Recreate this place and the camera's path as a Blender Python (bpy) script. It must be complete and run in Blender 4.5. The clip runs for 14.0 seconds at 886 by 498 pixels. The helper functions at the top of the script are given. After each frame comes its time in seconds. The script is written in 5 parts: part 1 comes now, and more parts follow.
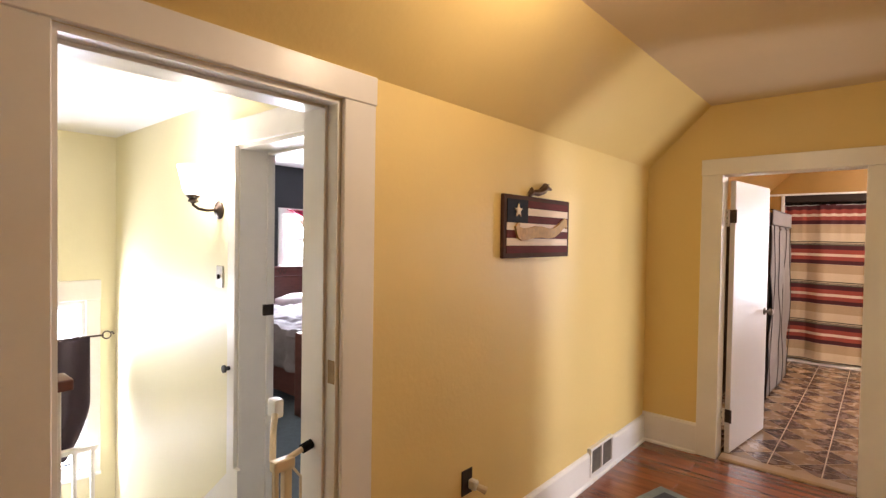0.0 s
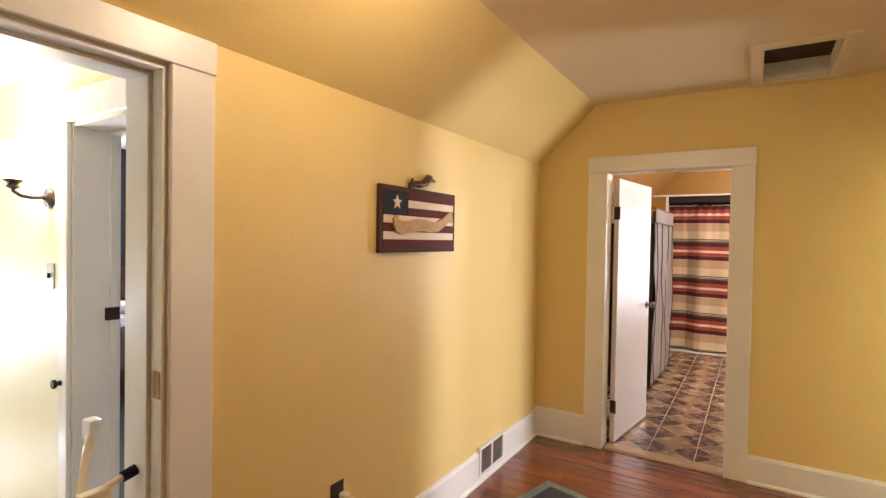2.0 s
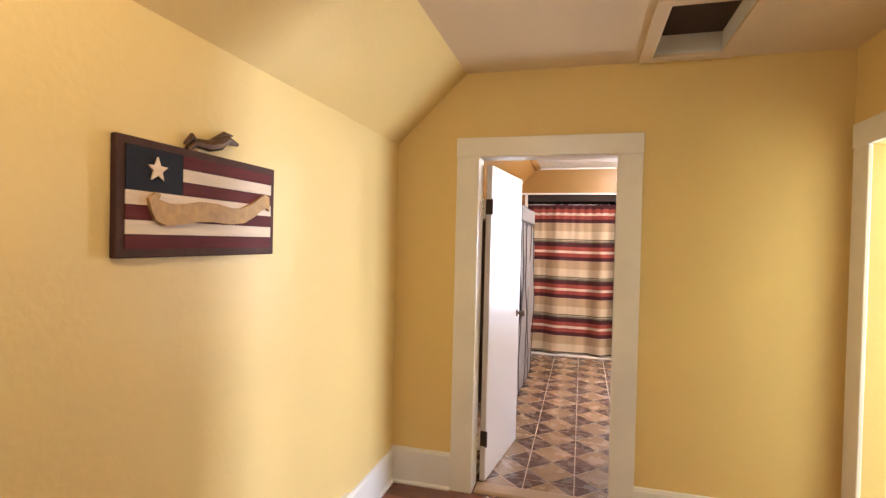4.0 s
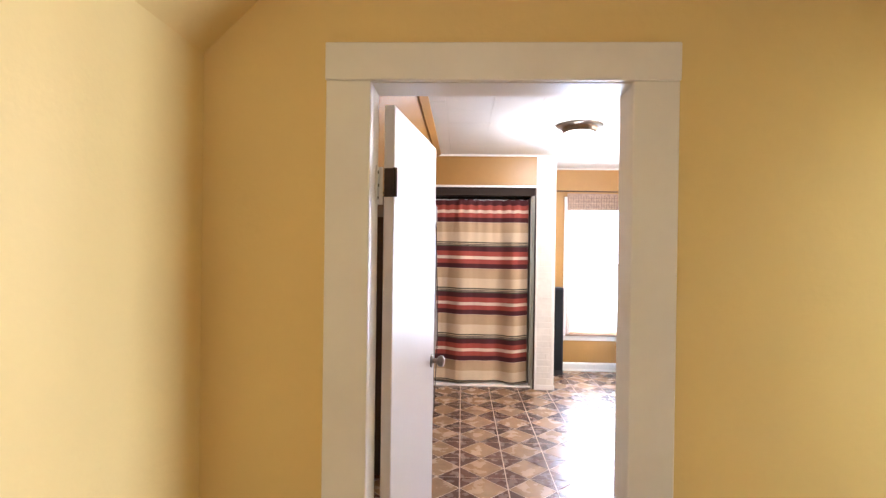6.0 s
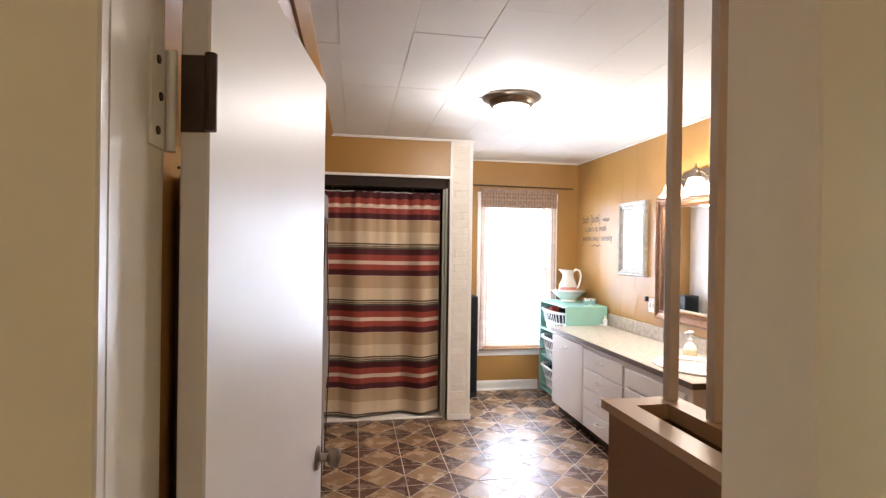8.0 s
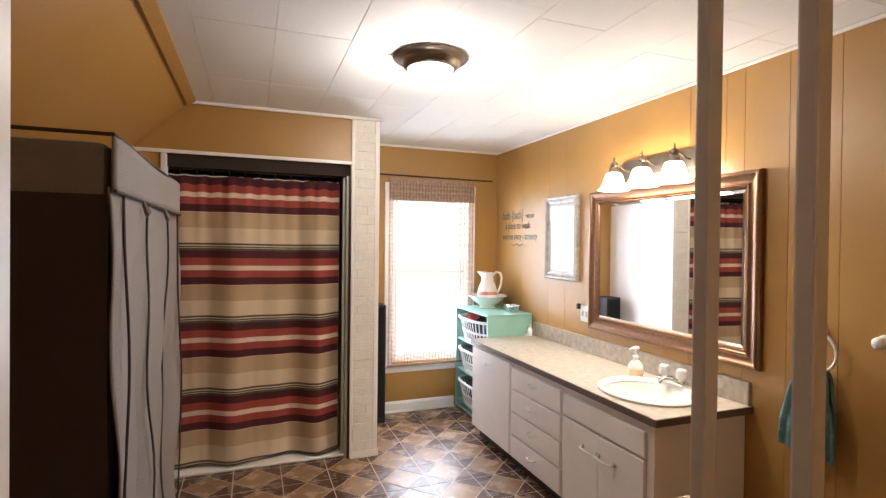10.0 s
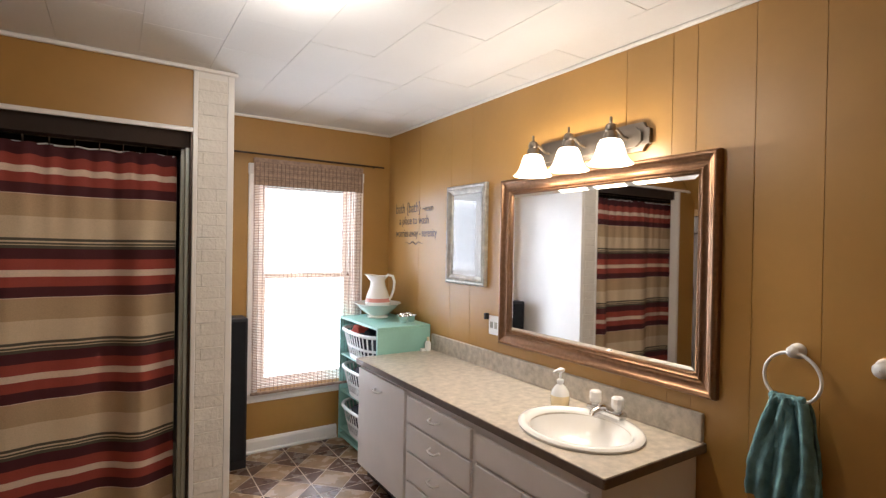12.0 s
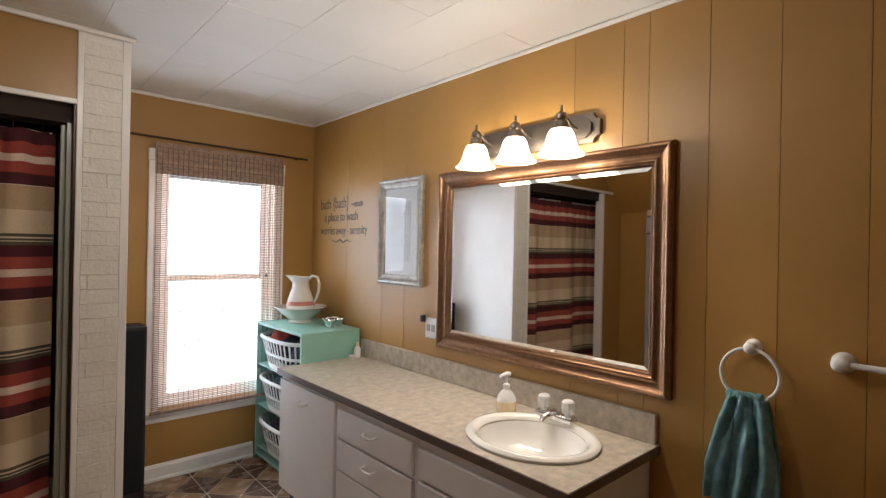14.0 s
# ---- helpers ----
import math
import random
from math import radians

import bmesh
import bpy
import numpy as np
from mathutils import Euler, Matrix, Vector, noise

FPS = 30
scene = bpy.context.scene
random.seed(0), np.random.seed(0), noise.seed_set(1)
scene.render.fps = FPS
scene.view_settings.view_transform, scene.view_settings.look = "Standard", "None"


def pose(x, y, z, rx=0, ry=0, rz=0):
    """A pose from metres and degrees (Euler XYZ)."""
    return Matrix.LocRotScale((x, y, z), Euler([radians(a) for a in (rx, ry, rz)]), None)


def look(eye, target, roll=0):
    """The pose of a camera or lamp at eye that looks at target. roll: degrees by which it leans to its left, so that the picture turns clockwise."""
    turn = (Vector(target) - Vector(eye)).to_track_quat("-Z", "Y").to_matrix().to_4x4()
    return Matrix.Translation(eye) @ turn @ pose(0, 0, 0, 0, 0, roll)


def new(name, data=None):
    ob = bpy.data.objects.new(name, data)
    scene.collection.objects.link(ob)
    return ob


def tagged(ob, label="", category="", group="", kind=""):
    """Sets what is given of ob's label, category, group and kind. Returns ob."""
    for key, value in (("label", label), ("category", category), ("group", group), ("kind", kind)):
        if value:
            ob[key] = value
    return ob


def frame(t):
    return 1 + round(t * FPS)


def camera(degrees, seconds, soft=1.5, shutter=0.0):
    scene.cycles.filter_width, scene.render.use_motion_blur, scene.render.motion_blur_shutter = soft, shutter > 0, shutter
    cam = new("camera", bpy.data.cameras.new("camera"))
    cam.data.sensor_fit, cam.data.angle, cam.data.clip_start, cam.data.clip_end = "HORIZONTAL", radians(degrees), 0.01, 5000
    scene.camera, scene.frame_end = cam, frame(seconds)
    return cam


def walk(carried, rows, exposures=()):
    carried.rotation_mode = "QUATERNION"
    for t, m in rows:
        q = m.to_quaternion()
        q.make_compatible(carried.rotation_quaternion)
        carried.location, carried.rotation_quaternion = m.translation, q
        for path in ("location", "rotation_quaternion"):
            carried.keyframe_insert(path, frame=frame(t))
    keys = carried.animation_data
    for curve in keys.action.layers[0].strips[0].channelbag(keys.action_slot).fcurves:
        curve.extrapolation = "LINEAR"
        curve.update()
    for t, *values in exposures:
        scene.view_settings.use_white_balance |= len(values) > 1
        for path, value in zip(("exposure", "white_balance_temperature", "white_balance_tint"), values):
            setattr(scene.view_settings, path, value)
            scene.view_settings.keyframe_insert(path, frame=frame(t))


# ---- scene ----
EXPOSURES = [(0.0, 0.85, 6450, 23), (1.5, 0.95, 6400, 22), (3.0, 1.2, 6200, 20), (5.5, 1.3, 5350, 18), (7.0, 0.88, 5600, 16), (8.0, 0.36, 5850, 15),
             (10.5, 0.05, 6050, 14), (12.0, -0.48, 6050, 14), (14.0, -0.92, 6050, 13)]
cam = camera(82.4, 14.0, soft=1.35)
PATH = [
    (0, (-0.142, 1.305, 1.554), (-1.454, 2.814, 1.512), 0.9),
    (0.5, (-0.12, 1.337, 1.559), (-1.401, 2.872, 1.513), 1.0),
    (1, (-0.109, 1.388, 1.547), (-1.324, 2.976, 1.504), 0.9),
    (1.5, (-0.1, 1.461, 1.539), (-1.237, 3.105, 1.496), 1.0),
    (2, (-0.083, 1.544, 1.529), (-1.132, 3.247, 1.49), 1.0),
    (2.5, (-0.123, 1.649, 1.525), (-1.053, 3.419, 1.484), 1.1),
    (3, (-0.193, 1.804, 1.531), (-0.982, 3.641, 1.488), 1.2),
    (5.5, (-0.691, 3.431, 1.516), (-0.88, 5.422, 1.506), 1.0),
    (6, (-0.729, 3.792, 1.536), (-0.802, 5.791, 1.526), 0.8),
    (6.5, (-0.748, 4.092, 1.543), (-0.708, 6.092, 1.534), 1.1),
    (7, (-0.759, 4.366, 1.547), (-0.618, 6.361, 1.542), 0.7),
    (7.5, (-0.756, 4.582, 1.559), (-0.524, 6.568, 1.554), 0.8),
    (8, (-0.775, 4.795, 1.558), (-0.428, 6.765, 1.554), 0.8),
    (10.5, (-0.557, 5.733, 1.609), (0.261, 7.558, 1.585), 0.8),
    (11, (-0.494, 5.922, 1.608), (0.448, 7.686, 1.583), 1.0),
    (11.5, (-0.375, 6.11, 1.594), (0.652, 7.826, 1.576), 1.0),
    (12, (-0.275, 6.234, 1.591), (0.813, 7.913, 1.576), 1.0),
    (12.5, (-0.237, 6.326, 1.575), (0.924, 7.954, 1.568), 1.1),
    (13, (-0.22, 6.394, 1.564), (1.014, 7.968, 1.564), 1.2),
    (13.5, (-0.226, 6.44, 1.56), (1.073, 7.961, 1.561), 1.2),
    (14, (-0.224, 6.47, 1.555), (1.118, 7.954, 1.558), 1.1),
]
walk(cam, [(t, look(eye, target, roll)) for t, eye, target, roll in PATH],
     exposures=EXPOSURES)
# ---- light ----
world = bpy.data.worlds.new("world")
scene.world = world
world.use_nodes = True
sky = world.node_tree.nodes.new("ShaderNodeTexSky")
sky.sky_type, sky.sun_disc = "NISHITA", False
sky.sun_elevation, sky.sun_rotation = radians(40), radians(20)
world.node_tree.nodes["Background"].inputs[1].default_value = 0.12
world.node_tree.links.new(sky.outputs[0], world.node_tree.nodes["Background"].inputs[0])
sun_data = bpy.data.lights.new("sun", "SUN")
sun_data.energy, sun_data.angle, sun_data.color = 1.0, radians(12), (1, 0.97, 0.92)
new("sun", sun_data).matrix_world = pose(0, 0, 8, 50, 0, 160)


def area_lamp(name, eye, target, w, h, watts, colour=(1, 1, 1)):
    d = bpy.data.lights.new(name, "AREA")
    d.shape, d.size, d.size_y, d.energy, d.color = "RECTANGLE", w, h, watts, colour
    ob = new(name, d)
    ob.matrix_world = look(eye, target)
    return ob


def bulb(name, at, watts, colour, radius=0.03):
    d = bpy.data.lights.new(name, "POINT")
    d.energy, d.color, d.shadow_soft_size = watts, colour, radius
    ob = new(name, d)
    ob.location = at
    return ob


DAY = (0.86, 0.93, 1.0)
WARM = (1.0, 0.82, 0.54)
area_lamp("bath_window_daylight", (1.02, 10.36, 1.29), (1.02, 9.0, 1.15), 0.74, 1.60, 125, DAY)
area_lamp("stair_window_daylight", (-4.72, 2.0, 0.45), (-3.0, 2.0, 0.5), 0.80, 1.25, 90, DAY)
area_lamp("bedroom_window_daylight", (-6.2, 5.3, 1.5), (-4.0, 4.6, 1.0), 0.8, 0.64, 190, DAY)
area_lamp("side_room_window_daylight", (3.05, 5.18, 1.35), (0.0, 4.75, 1.25), 0.26, 1.3, 64, DAY)
bulb("hall_bulb", (-0.70, 2.75, 2.415), 9.5, WARM, 0.08)
bulb("bath_bulb", (0.22, 7.96, 2.415), 25, (1.0, 0.91, 0.77), 0.06)
for yb in (8.23, 7.98, 7.73):
    bulb("vanity_bulb", (1.575, yb, 2.02), 7, (1.0, 0.88, 0.70), 0.025)
    down = bpy.data.lights.new("vanity_bulb_down", "SPOT")     # the open mouth of each bell shade
    down.energy, down.color, down.shadow_soft_size = 15, (1.0, 0.88, 0.70), 0.06
    down.spot_size, down.spot_blend = radians(140), 0.7
    new("vanity_bulb_down", down).location = (1.575, yb, 1.985)
bulb("sconce_bulb", (-2.93, 2.47, 1.86), 3.5, (1.0, 0.9, 0.72), 0.03)

# ---- materials ----


def mat(name, col, rough=0.6, metal=0.0, var=0.1, scale=3.0, bump=0.08, bscale=60.0, rand=0.0, coat=0.0,
        emit=0.0, spec=0.5, stretch=(1, 1, 1), hue=0.0):
    """Procedural surface: broad stains and fine grain in world space, with slight relief."""
    m = bpy.data.materials.new(name)
    m.use_nodes = True
    nt = m.node_tree
    b = nt.nodes["Principled BSDF"]
    b.inputs["Roughness"].default_value, b.inputs["Metallic"].default_value = rough, metal
    b.inputs["Coat Weight"].default_value = coat
    b.inputs["Coat Roughness"].default_value = 0.15
    b.inputs["Specular IOR Level"].default_value = spec
    geo = nt.nodes.new("ShaderNodeNewGeometry")
    mp = nt.nodes.new("ShaderNodeMapping")
    mp.inputs["Scale"].default_value = stretch
    nt.links.new(geo.outputs["Position"], mp.inputs[0])
    n1, n2 = nt.nodes.new("ShaderNodeTexNoise"), nt.nodes.new("ShaderNodeTexNoise")
    n1.inputs["Scale"].default_value, n1.inputs["Detail"].default_value = scale, 5
    n2.inputs["Scale"].default_value, n2.inputs["Detail"].default_value = bscale, 3
    nt.links.new(mp.outputs[0], n1.inputs["Vector"])
    nt.links.new(mp.outputs[0], n2.inputs["Vector"])
    mix = nt.nodes.new("ShaderNodeMixRGB")
    mix.inputs[1].default_value = (*[c * (1 - var) for c in col], 1)
    mix.inputs[2].default_value = (*[min(1, c * (1 + var)) for c in col], 1)
    add = nt.nodes.new("ShaderNodeMath")
    add.operation = "MULTIPLY_ADD"
    add.inputs[1].default_value = 0.35
    nt.links.new(n2.outputs[0], add.inputs[0])
    sub = nt.nodes.new("ShaderNodeMath")
    sub.operation = "MULTIPLY_ADD"
    sub.inputs[1].default_value, sub.inputs[2].default_value = 1.6, -0.48
    nt.links.new(n1.outputs[0], sub.inputs[0])
    nt.links.new(sub.outputs[0], add.inputs[2])
    nt.links.new(add.outputs[0], mix.inputs[0])
    out = mix.outputs[0]
    if rand:
        info = nt.nodes.new("ShaderNodeObjectInfo")
        mr = nt.nodes.new("ShaderNodeMapRange")
        mr.inputs["To Min"].default_value, mr.inputs["To Max"].default_value = 1 - rand, 1 + rand
        nt.links.new(info.outputs["Random"], mr.inputs[0])
        hs = nt.nodes.new("ShaderNodeHueSaturation")
        nt.links.new(mr.outputs[0], hs.inputs["Value"])
        nt.links.new(out, hs.inputs["Color"])
        out = hs.outputs[0]
    nt.links.new(out, b.inputs["Base Color"])
    rr = nt.nodes.new("ShaderNodeMapRange")
    rr.inputs["To Min"].default_value, rr.inputs["To Max"].default_value = max(0.02, rough * 0.85), min(1, rough * 1.15)
    nt.links.new(n1.outputs[0], rr.inputs[0])
    nt.links.new(rr.outputs[0], b.inputs["Roughness"])
    if bump:
        bp = nt.nodes.new("ShaderNodeBump")
        bp.inputs["Strength"].default_value, bp.inputs["Distance"].default_value = bump, 0.01
        nt.links.new(n2.outputs[0], bp.inputs["Height"])
        nt.links.new(bp.outputs[0], b.inputs["Normal"])
    if emit:
        b.inputs["Emission Color"].default_value = (*col, 1)
        b.inputs["Emission Strength"].default_value = emit
    return m


def striped(name, period, origin, bands, rough=0.9):
    """Woven cloth with horizontal bands that repeat in height; bands: (fraction from the top, colour)."""
    m = mat(name, (0.5, 0.4, 0.3), rough, bump=0.25, bscale=350)
    nt = m.node_tree
    geo = nt.nodes.new("ShaderNodeNewGeometry")
    wob = nt.nodes.new("ShaderNodeUVMap")
    sep = nt.nodes.new("ShaderNodeSeparateXYZ")
    nt.links.new(wob.outputs[0], sep.inputs[0])
    f = nt.nodes.new("ShaderNodeMath")
    f.operation = "FRACT"
    nt.links.new(sep.outputs["Y"], f.inputs[0])
    ramp = nt.nodes.new("ShaderNodeValToRGB")
    ramp.color_ramp.interpolation = "CONSTANT"
    el = ramp.color_ramp.elements
    while len(el) < len(bands):
        el.new(0.5)
    for e, (p, c) in zip(el, bands):
        e.position, e.color = p, (*c, 1)
    nt.links.new(f.outputs[0], ramp.inputs[0])
    n = nt.nodes.new("ShaderNodeTexNoise")
    n.inputs["Scale"].default_value = 220
    nt.links.new(geo.outputs["Position"], n.inputs["Vector"])
    mul = nt.nodes.new("ShaderNodeMixRGB")
    mul.blend_type = "MULTIPLY"
    mul.inputs[0].default_value = 0.35
    nt.links.new(ramp.outputs[0], mul.inputs[1])
    nt.links.new(n.outputs[0], mul.inputs[2])
    nt.links.new(mul.outputs[0], nt.nodes["Principled BSDF"].inputs["Base Color"])
    return m


M = {}
M["yellow"] = mat("yellow_wall_paint", (0.79, 0.595, 0.235), 0.5, var=0.04, scale=1.2, bump=0.10, bscale=45)
M["cream_wall"] = mat("pale_yellow_wall_paint", (0.80, 0.74, 0.50), 0.5, var=0.04, scale=1.2, bump=0.1, bscale=45)
M["hall_ceiling"] = mat("cream_ceiling_paint", (0.74, 0.60, 0.42), 0.7, var=0.05, scale=1.5, bump=0.12, bscale=40)
M["white_ceiling"] = mat("white_ceiling_paint", (0.81, 0.80, 0.775), 0.75, var=0.04, scale=2, bump=0.1, bscale=50)
M["trim"] = mat("white_gloss_trim_paint", (0.84, 0.81, 0.77), 0.32, var=0.05, scale=4, bump=0.06, bscale=30)
M["door"] = mat("white_door_paint", (0.80, 0.76, 0.73), 0.42, var=0.03, scale=2, bump=0.04, bscale=25)
M["ochre"] = mat("ochre_panel_paint", (0.39, 0.212, 0.052), 0.38, spec=0.6, var=0.10, scale=2.4, bump=0.06, bscale=35, rand=0.05)
M["groove"] = mat("ochre_groove", (0.22, 0.125, 0.035), 0.7)
M["floor_gap"] = mat("dark_floor_gap", (0.03, 0.014, 0.008), 0.8)
M["wood_floor"] = mat("red_brown_varnished_floorboard", (0.21, 0.062, 0.026), 0.24, var=0.45, scale=5, bump=0.06, bscale=50,
                      rand=0.28, coat=0.5, stretch=(0.5, 5, 1))
M["grout"] = mat("pale_joint", (0.56, 0.44, 0.33), 0.6, var=0.12, scale=20)
M["tile_light"] = mat("tan_tile", (0.30, 0.19, 0.105), 0.27, var=0.30, scale=9, bump=0.05, bscale=70, rand=0.08)
M["tile_dark"] = mat("brown_tile", (0.105, 0.055, 0.036), 0.27, var=0.30, scale=12, bump=0.05, bscale=70, rand=0.1)
M["brown_box"] = mat("brown_painted_wood", (0.22, 0.115, 0.055), 0.4, var=0.08, scale=3, bump=0.05)
M["brown_rim"] = mat("tan_painted_rim", (0.42, 0.28, 0.16), 0.35, var=0.08, scale=3, bump=0.05)
# near-black colour stands in for shade in recesses and under things
M["recess_shade"] = mat("recess_shade_near_black", (0.04, 0.025, 0.018), 0.8)
M["pole"] = mat("grey_beige_pole_paint", (0.52, 0.455, 0.395), 0.4, var=0.08, scale=5, bump=0.05, bscale=40)
M["cabinet"] = mat("white_cabinet_paint", (0.80, 0.76, 0.73), 0.35, var=0.05, scale=4, bump=0.04, bscale=30)
M["laminate"] = mat("grey_brown_laminate", (0.45, 0.395, 0.32), 0.3, var=0.36, scale=26, bump=0.0, bscale=90)
M["laminate_edge"] = mat("dark_laminate_edge", (0.12, 0.085, 0.065), 0.35, var=0.25, scale=26)
M["porcelain"] = mat("white_porcelain", (0.84, 0.82, 0.78), 0.08, var=0.02, bump=0.0, coat=0.6)
M["chrome"] = mat("chrome", (0.75, 0.75, 0.76), 0.12, 1.0, var=0.05, bump=0.0)
M["nickel"] = mat("brushed_nickel", (0.27, 0.23, 0.19), 0.3, 1.0, var=0.15, scale=15, bump=0.03)
M["bronze"] = mat("dark_bronze", (0.07, 0.05, 0.04), 0.38, 0.8, var=0.2, scale=20)
M["frame_bronze"] = mat("bronze_gilt_frame", (0.24, 0.135, 0.075), 0.3, 0.85, var=0.22, scale=45, bump=0.05, bscale=110)
M["frame_silver"] = mat("distressed_silver_frame", (0.42, 0.40, 0.35), 0.38, 0.5, var=0.4, scale=25, bump=0.15, bscale=120)
M["mirror"] = mat("mirror_silver", (0.92, 0.93, 0.93), 0.015, 1.0, var=0.0, bump=0.0)
M["paper"] = mat("white_paper", (0.80, 0.80, 0.78), 0.5, var=0.03, scale=10)
M["print_grey"] = mat("pale_printed_paper", (0.60, 0.61, 0.61), 0.5, var=0.2, scale=40, stretch=(1, 0.3, 3))
M["ink"] = mat("dark_vinyl_letters", (0.055, 0.045, 0.035), 0.5, var=0.1)
M["teal"] = mat("turquoise_paint", (0.29, 0.54, 0.47), 0.4, var=0.10, scale=5, bump=0.06)
M["plastic"] = mat("white_plastic", (0.80, 0.80, 0.79), 0.3, var=0.03, bump=0.02)
M["clear_plastic"] = mat("clear_acrylic", (0.78, 0.77, 0.75), 0.1, var=0.03, bump=0.02, spec=0.8)
M["soap"] = mat("cream_hand_soap", (0.78, 0.62, 0.36), 0.2, var=0.06, bump=0.0, coat=0.7)
M["black"] = mat("black_satin", (0.010, 0.009, 0.010), 0.6, var=0.2, scale=8)
M["pink"] = mat("pink_glaze", (0.62, 0.27, 0.22), 0.12, var=0.1, bump=0.0, coat=0.6)
M["towel"] = mat("teal_terry_cloth", (0.19, 0.36, 0.385), 1.0, var=0.35, scale=30, bump=1.0, bscale=300, spec=0.1)
M["grey_cloth"] = mat("pale_grey_nonwoven_cloth", (0.235, 0.205, 0.195), 0.9, var=0.08, scale=7, bump=0.35, bscale=130)
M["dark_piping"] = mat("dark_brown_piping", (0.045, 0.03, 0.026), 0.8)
M["bamboo"] = mat("woven_bamboo", (0.33, 0.225, 0.16), 0.6, var=0.35, scale=30, bump=0.1, rand=0.25)
M["thread"] = mat("brown_thread", (0.14, 0.085, 0.06), 0.8)
M["brick_paint"] = mat("white_painted_brick", (0.77, 0.73, 0.66), 0.55, var=0.08, scale=9, bump=0.4, bscale=55, rand=0.03)
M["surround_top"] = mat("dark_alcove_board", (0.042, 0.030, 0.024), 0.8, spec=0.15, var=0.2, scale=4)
M["surround"] = mat("grey_green_tub_surround", (0.48, 0.50, 0.42), 0.3, var=0.15, scale=3)
M["navy"] = mat("navy_painted_wood", (0.016, 0.018, 0.026), 0.75, spec=0.2, var=0.25, scale=20)
M["barn_red"] = mat("dark_red_painted_wood", (0.115, 0.022, 0.022), 0.75, spec=0.2, var=0.3, scale=16, stretch=(1, .3, 4))
M["stripe_cream"] = mat("aged_cream_painted_wood", (0.72, 0.57, 0.40), 0.55, var=0.15, scale=16, stretch=(1, .3, 4))
M["sign_board"] = mat("dark_brown_wood", (0.075, 0.036, 0.026), 0.75, spec=0.2, var=0.3, scale=14)
M["straw"] = mat("tan_wood_cutout", (0.46, 0.27, 0.085), 0.6, var=0.25, scale=30, bump=0.2)
M["rust_metal"] = mat("rusty_metal", (0.12, 0.065, 0.03), 0.5, 0.6, var=0.4, scale=40)
M["plum_cloth"] = mat("dark_plum_curtain_cloth", (0.035, 0.02, 0.03), 0.85, var=0.2, scale=10, bump=0.3, bscale=200)
M["red_cloth"] = mat("red_curtain_cloth", (0.33, 0.012, 0.05), 0.8, var=0.2, scale=10, bump=0.3, bscale=200)
M["bedding"] = mat("grey_plum_bedding", (0.17, 0.14, 0.15), 0.8, var=0.25, scale=5, bump=0.3, bscale=30)
M["pillow"] = mat("pale_pillow_cloth", (0.52, 0.46, 0.46), 0.85, var=0.1, scale=6, bump=0.3, bscale=90)
M["mahogany"] = mat("dark_mahogany", (0.10, 0.032, 0.024), 0.35, var=0.35, scale=10, stretch=(1, 1, 4), bump=0.05)
M["dark_wall"] = mat("charcoal_wall_paint", (0.035, 0.037, 0.042), 0.6, var=0.06)
M["carpet"] = mat("blue_grey_carpet", (0.15, 0.185, 0.22), 0.95, var=0.15, scale=20, bump=0.8, bscale=180)
M["gate"] = mat("cream_gate_enamel", (0.72, 0.60, 0.40), 0.35, var=0.06, bump=0.02)
M["grey_mat"] = mat("grey_green_floor_mat", (0.17, 0.18, 0.155), 0.95, var=0.2, scale=25, bump=0.8, bscale=200)
M["black_mat"] = mat("black_mat_print", (0.03, 0.03, 0.035), 0.95, var=0.2, bump=0.8, bscale=200)
M["laundry_dark"] = mat("dark_laundry", (0.03, 0.032, 0.045), 0.9, var=0.4, scale=12, bump=0.5)
M["laundry_red"] = mat("red_laundry", (0.42, 0.05, 0.03), 0.9, var=0.2, scale=12, bump=0.5)
M["laundry_grey"] = mat("grey_laundry", (0.30, 0.29, 0.30), 0.9, var=0.2, scale=12, bump=0.5)
M["lamp_glass"] = mat("lit_frosted_glass", (1.0, 0.88, 0.70), 0.3, var=0.0, bump=0.0, emit=7.0)
M["shade_glass"] = mat("lit_alabaster_shade", (1.0, 0.86, 0.64), 0.3, var=0.0, bump=0.0, emit=6.5)
M["sconce_glass"] = mat("lit_sconce_shade", (1.0, 0.95, 0.85), 0.3, var=0.0, bump=0.0, emit=7.0)
M["black_rubber"] = mat("black_rubber", (0.012, 0.012, 0.013), 0.8, spec=0.2)
M["outlet_brown"] = mat("brown_outlet_plate", (0.02, 0.014, 0.01), 0.35)
M["vent_grey"] = mat("grey_vent_grille", (0.20, 0.185, 0.16), 0.5, 0.3, var=0.2, scale=30)
M["attic_dark"] = mat("dark_attic_board", (0.05, 0.03, 0.022), 0.8, var=0.3, scale=6)
M["skin_trim"] = mat("worn_jamb_wood", (0.34, 0.22, 0.11), 0.6, var=0.3, scale=20)

RUST, MAROON, CREAM, TAN, SAND, OLIVE = (0.38, 0.066, 0.045), (0.085, 0.014, 0.018), (0.84, 0.65, 0.50), (0.58, 0.41, 0.24), (0.78, 0.62, 0.42), (0.10, 0.088, 0.06)
M["curtain"] = striped("striped_woven_cotton", 1, 0, [
    (0.0, OLIVE), (0.025, SAND), (0.04, OLIVE), (0.06, SAND), (0.068, OLIVE), (0.10, MAROON), (0.20, RUST), (0.305, CREAM),
    (0.375, RUST), (0.47, MAROON), (0.573, CREAM), (0.582, TAN), (0.79, SAND)])

# ---- mesh helpers ----


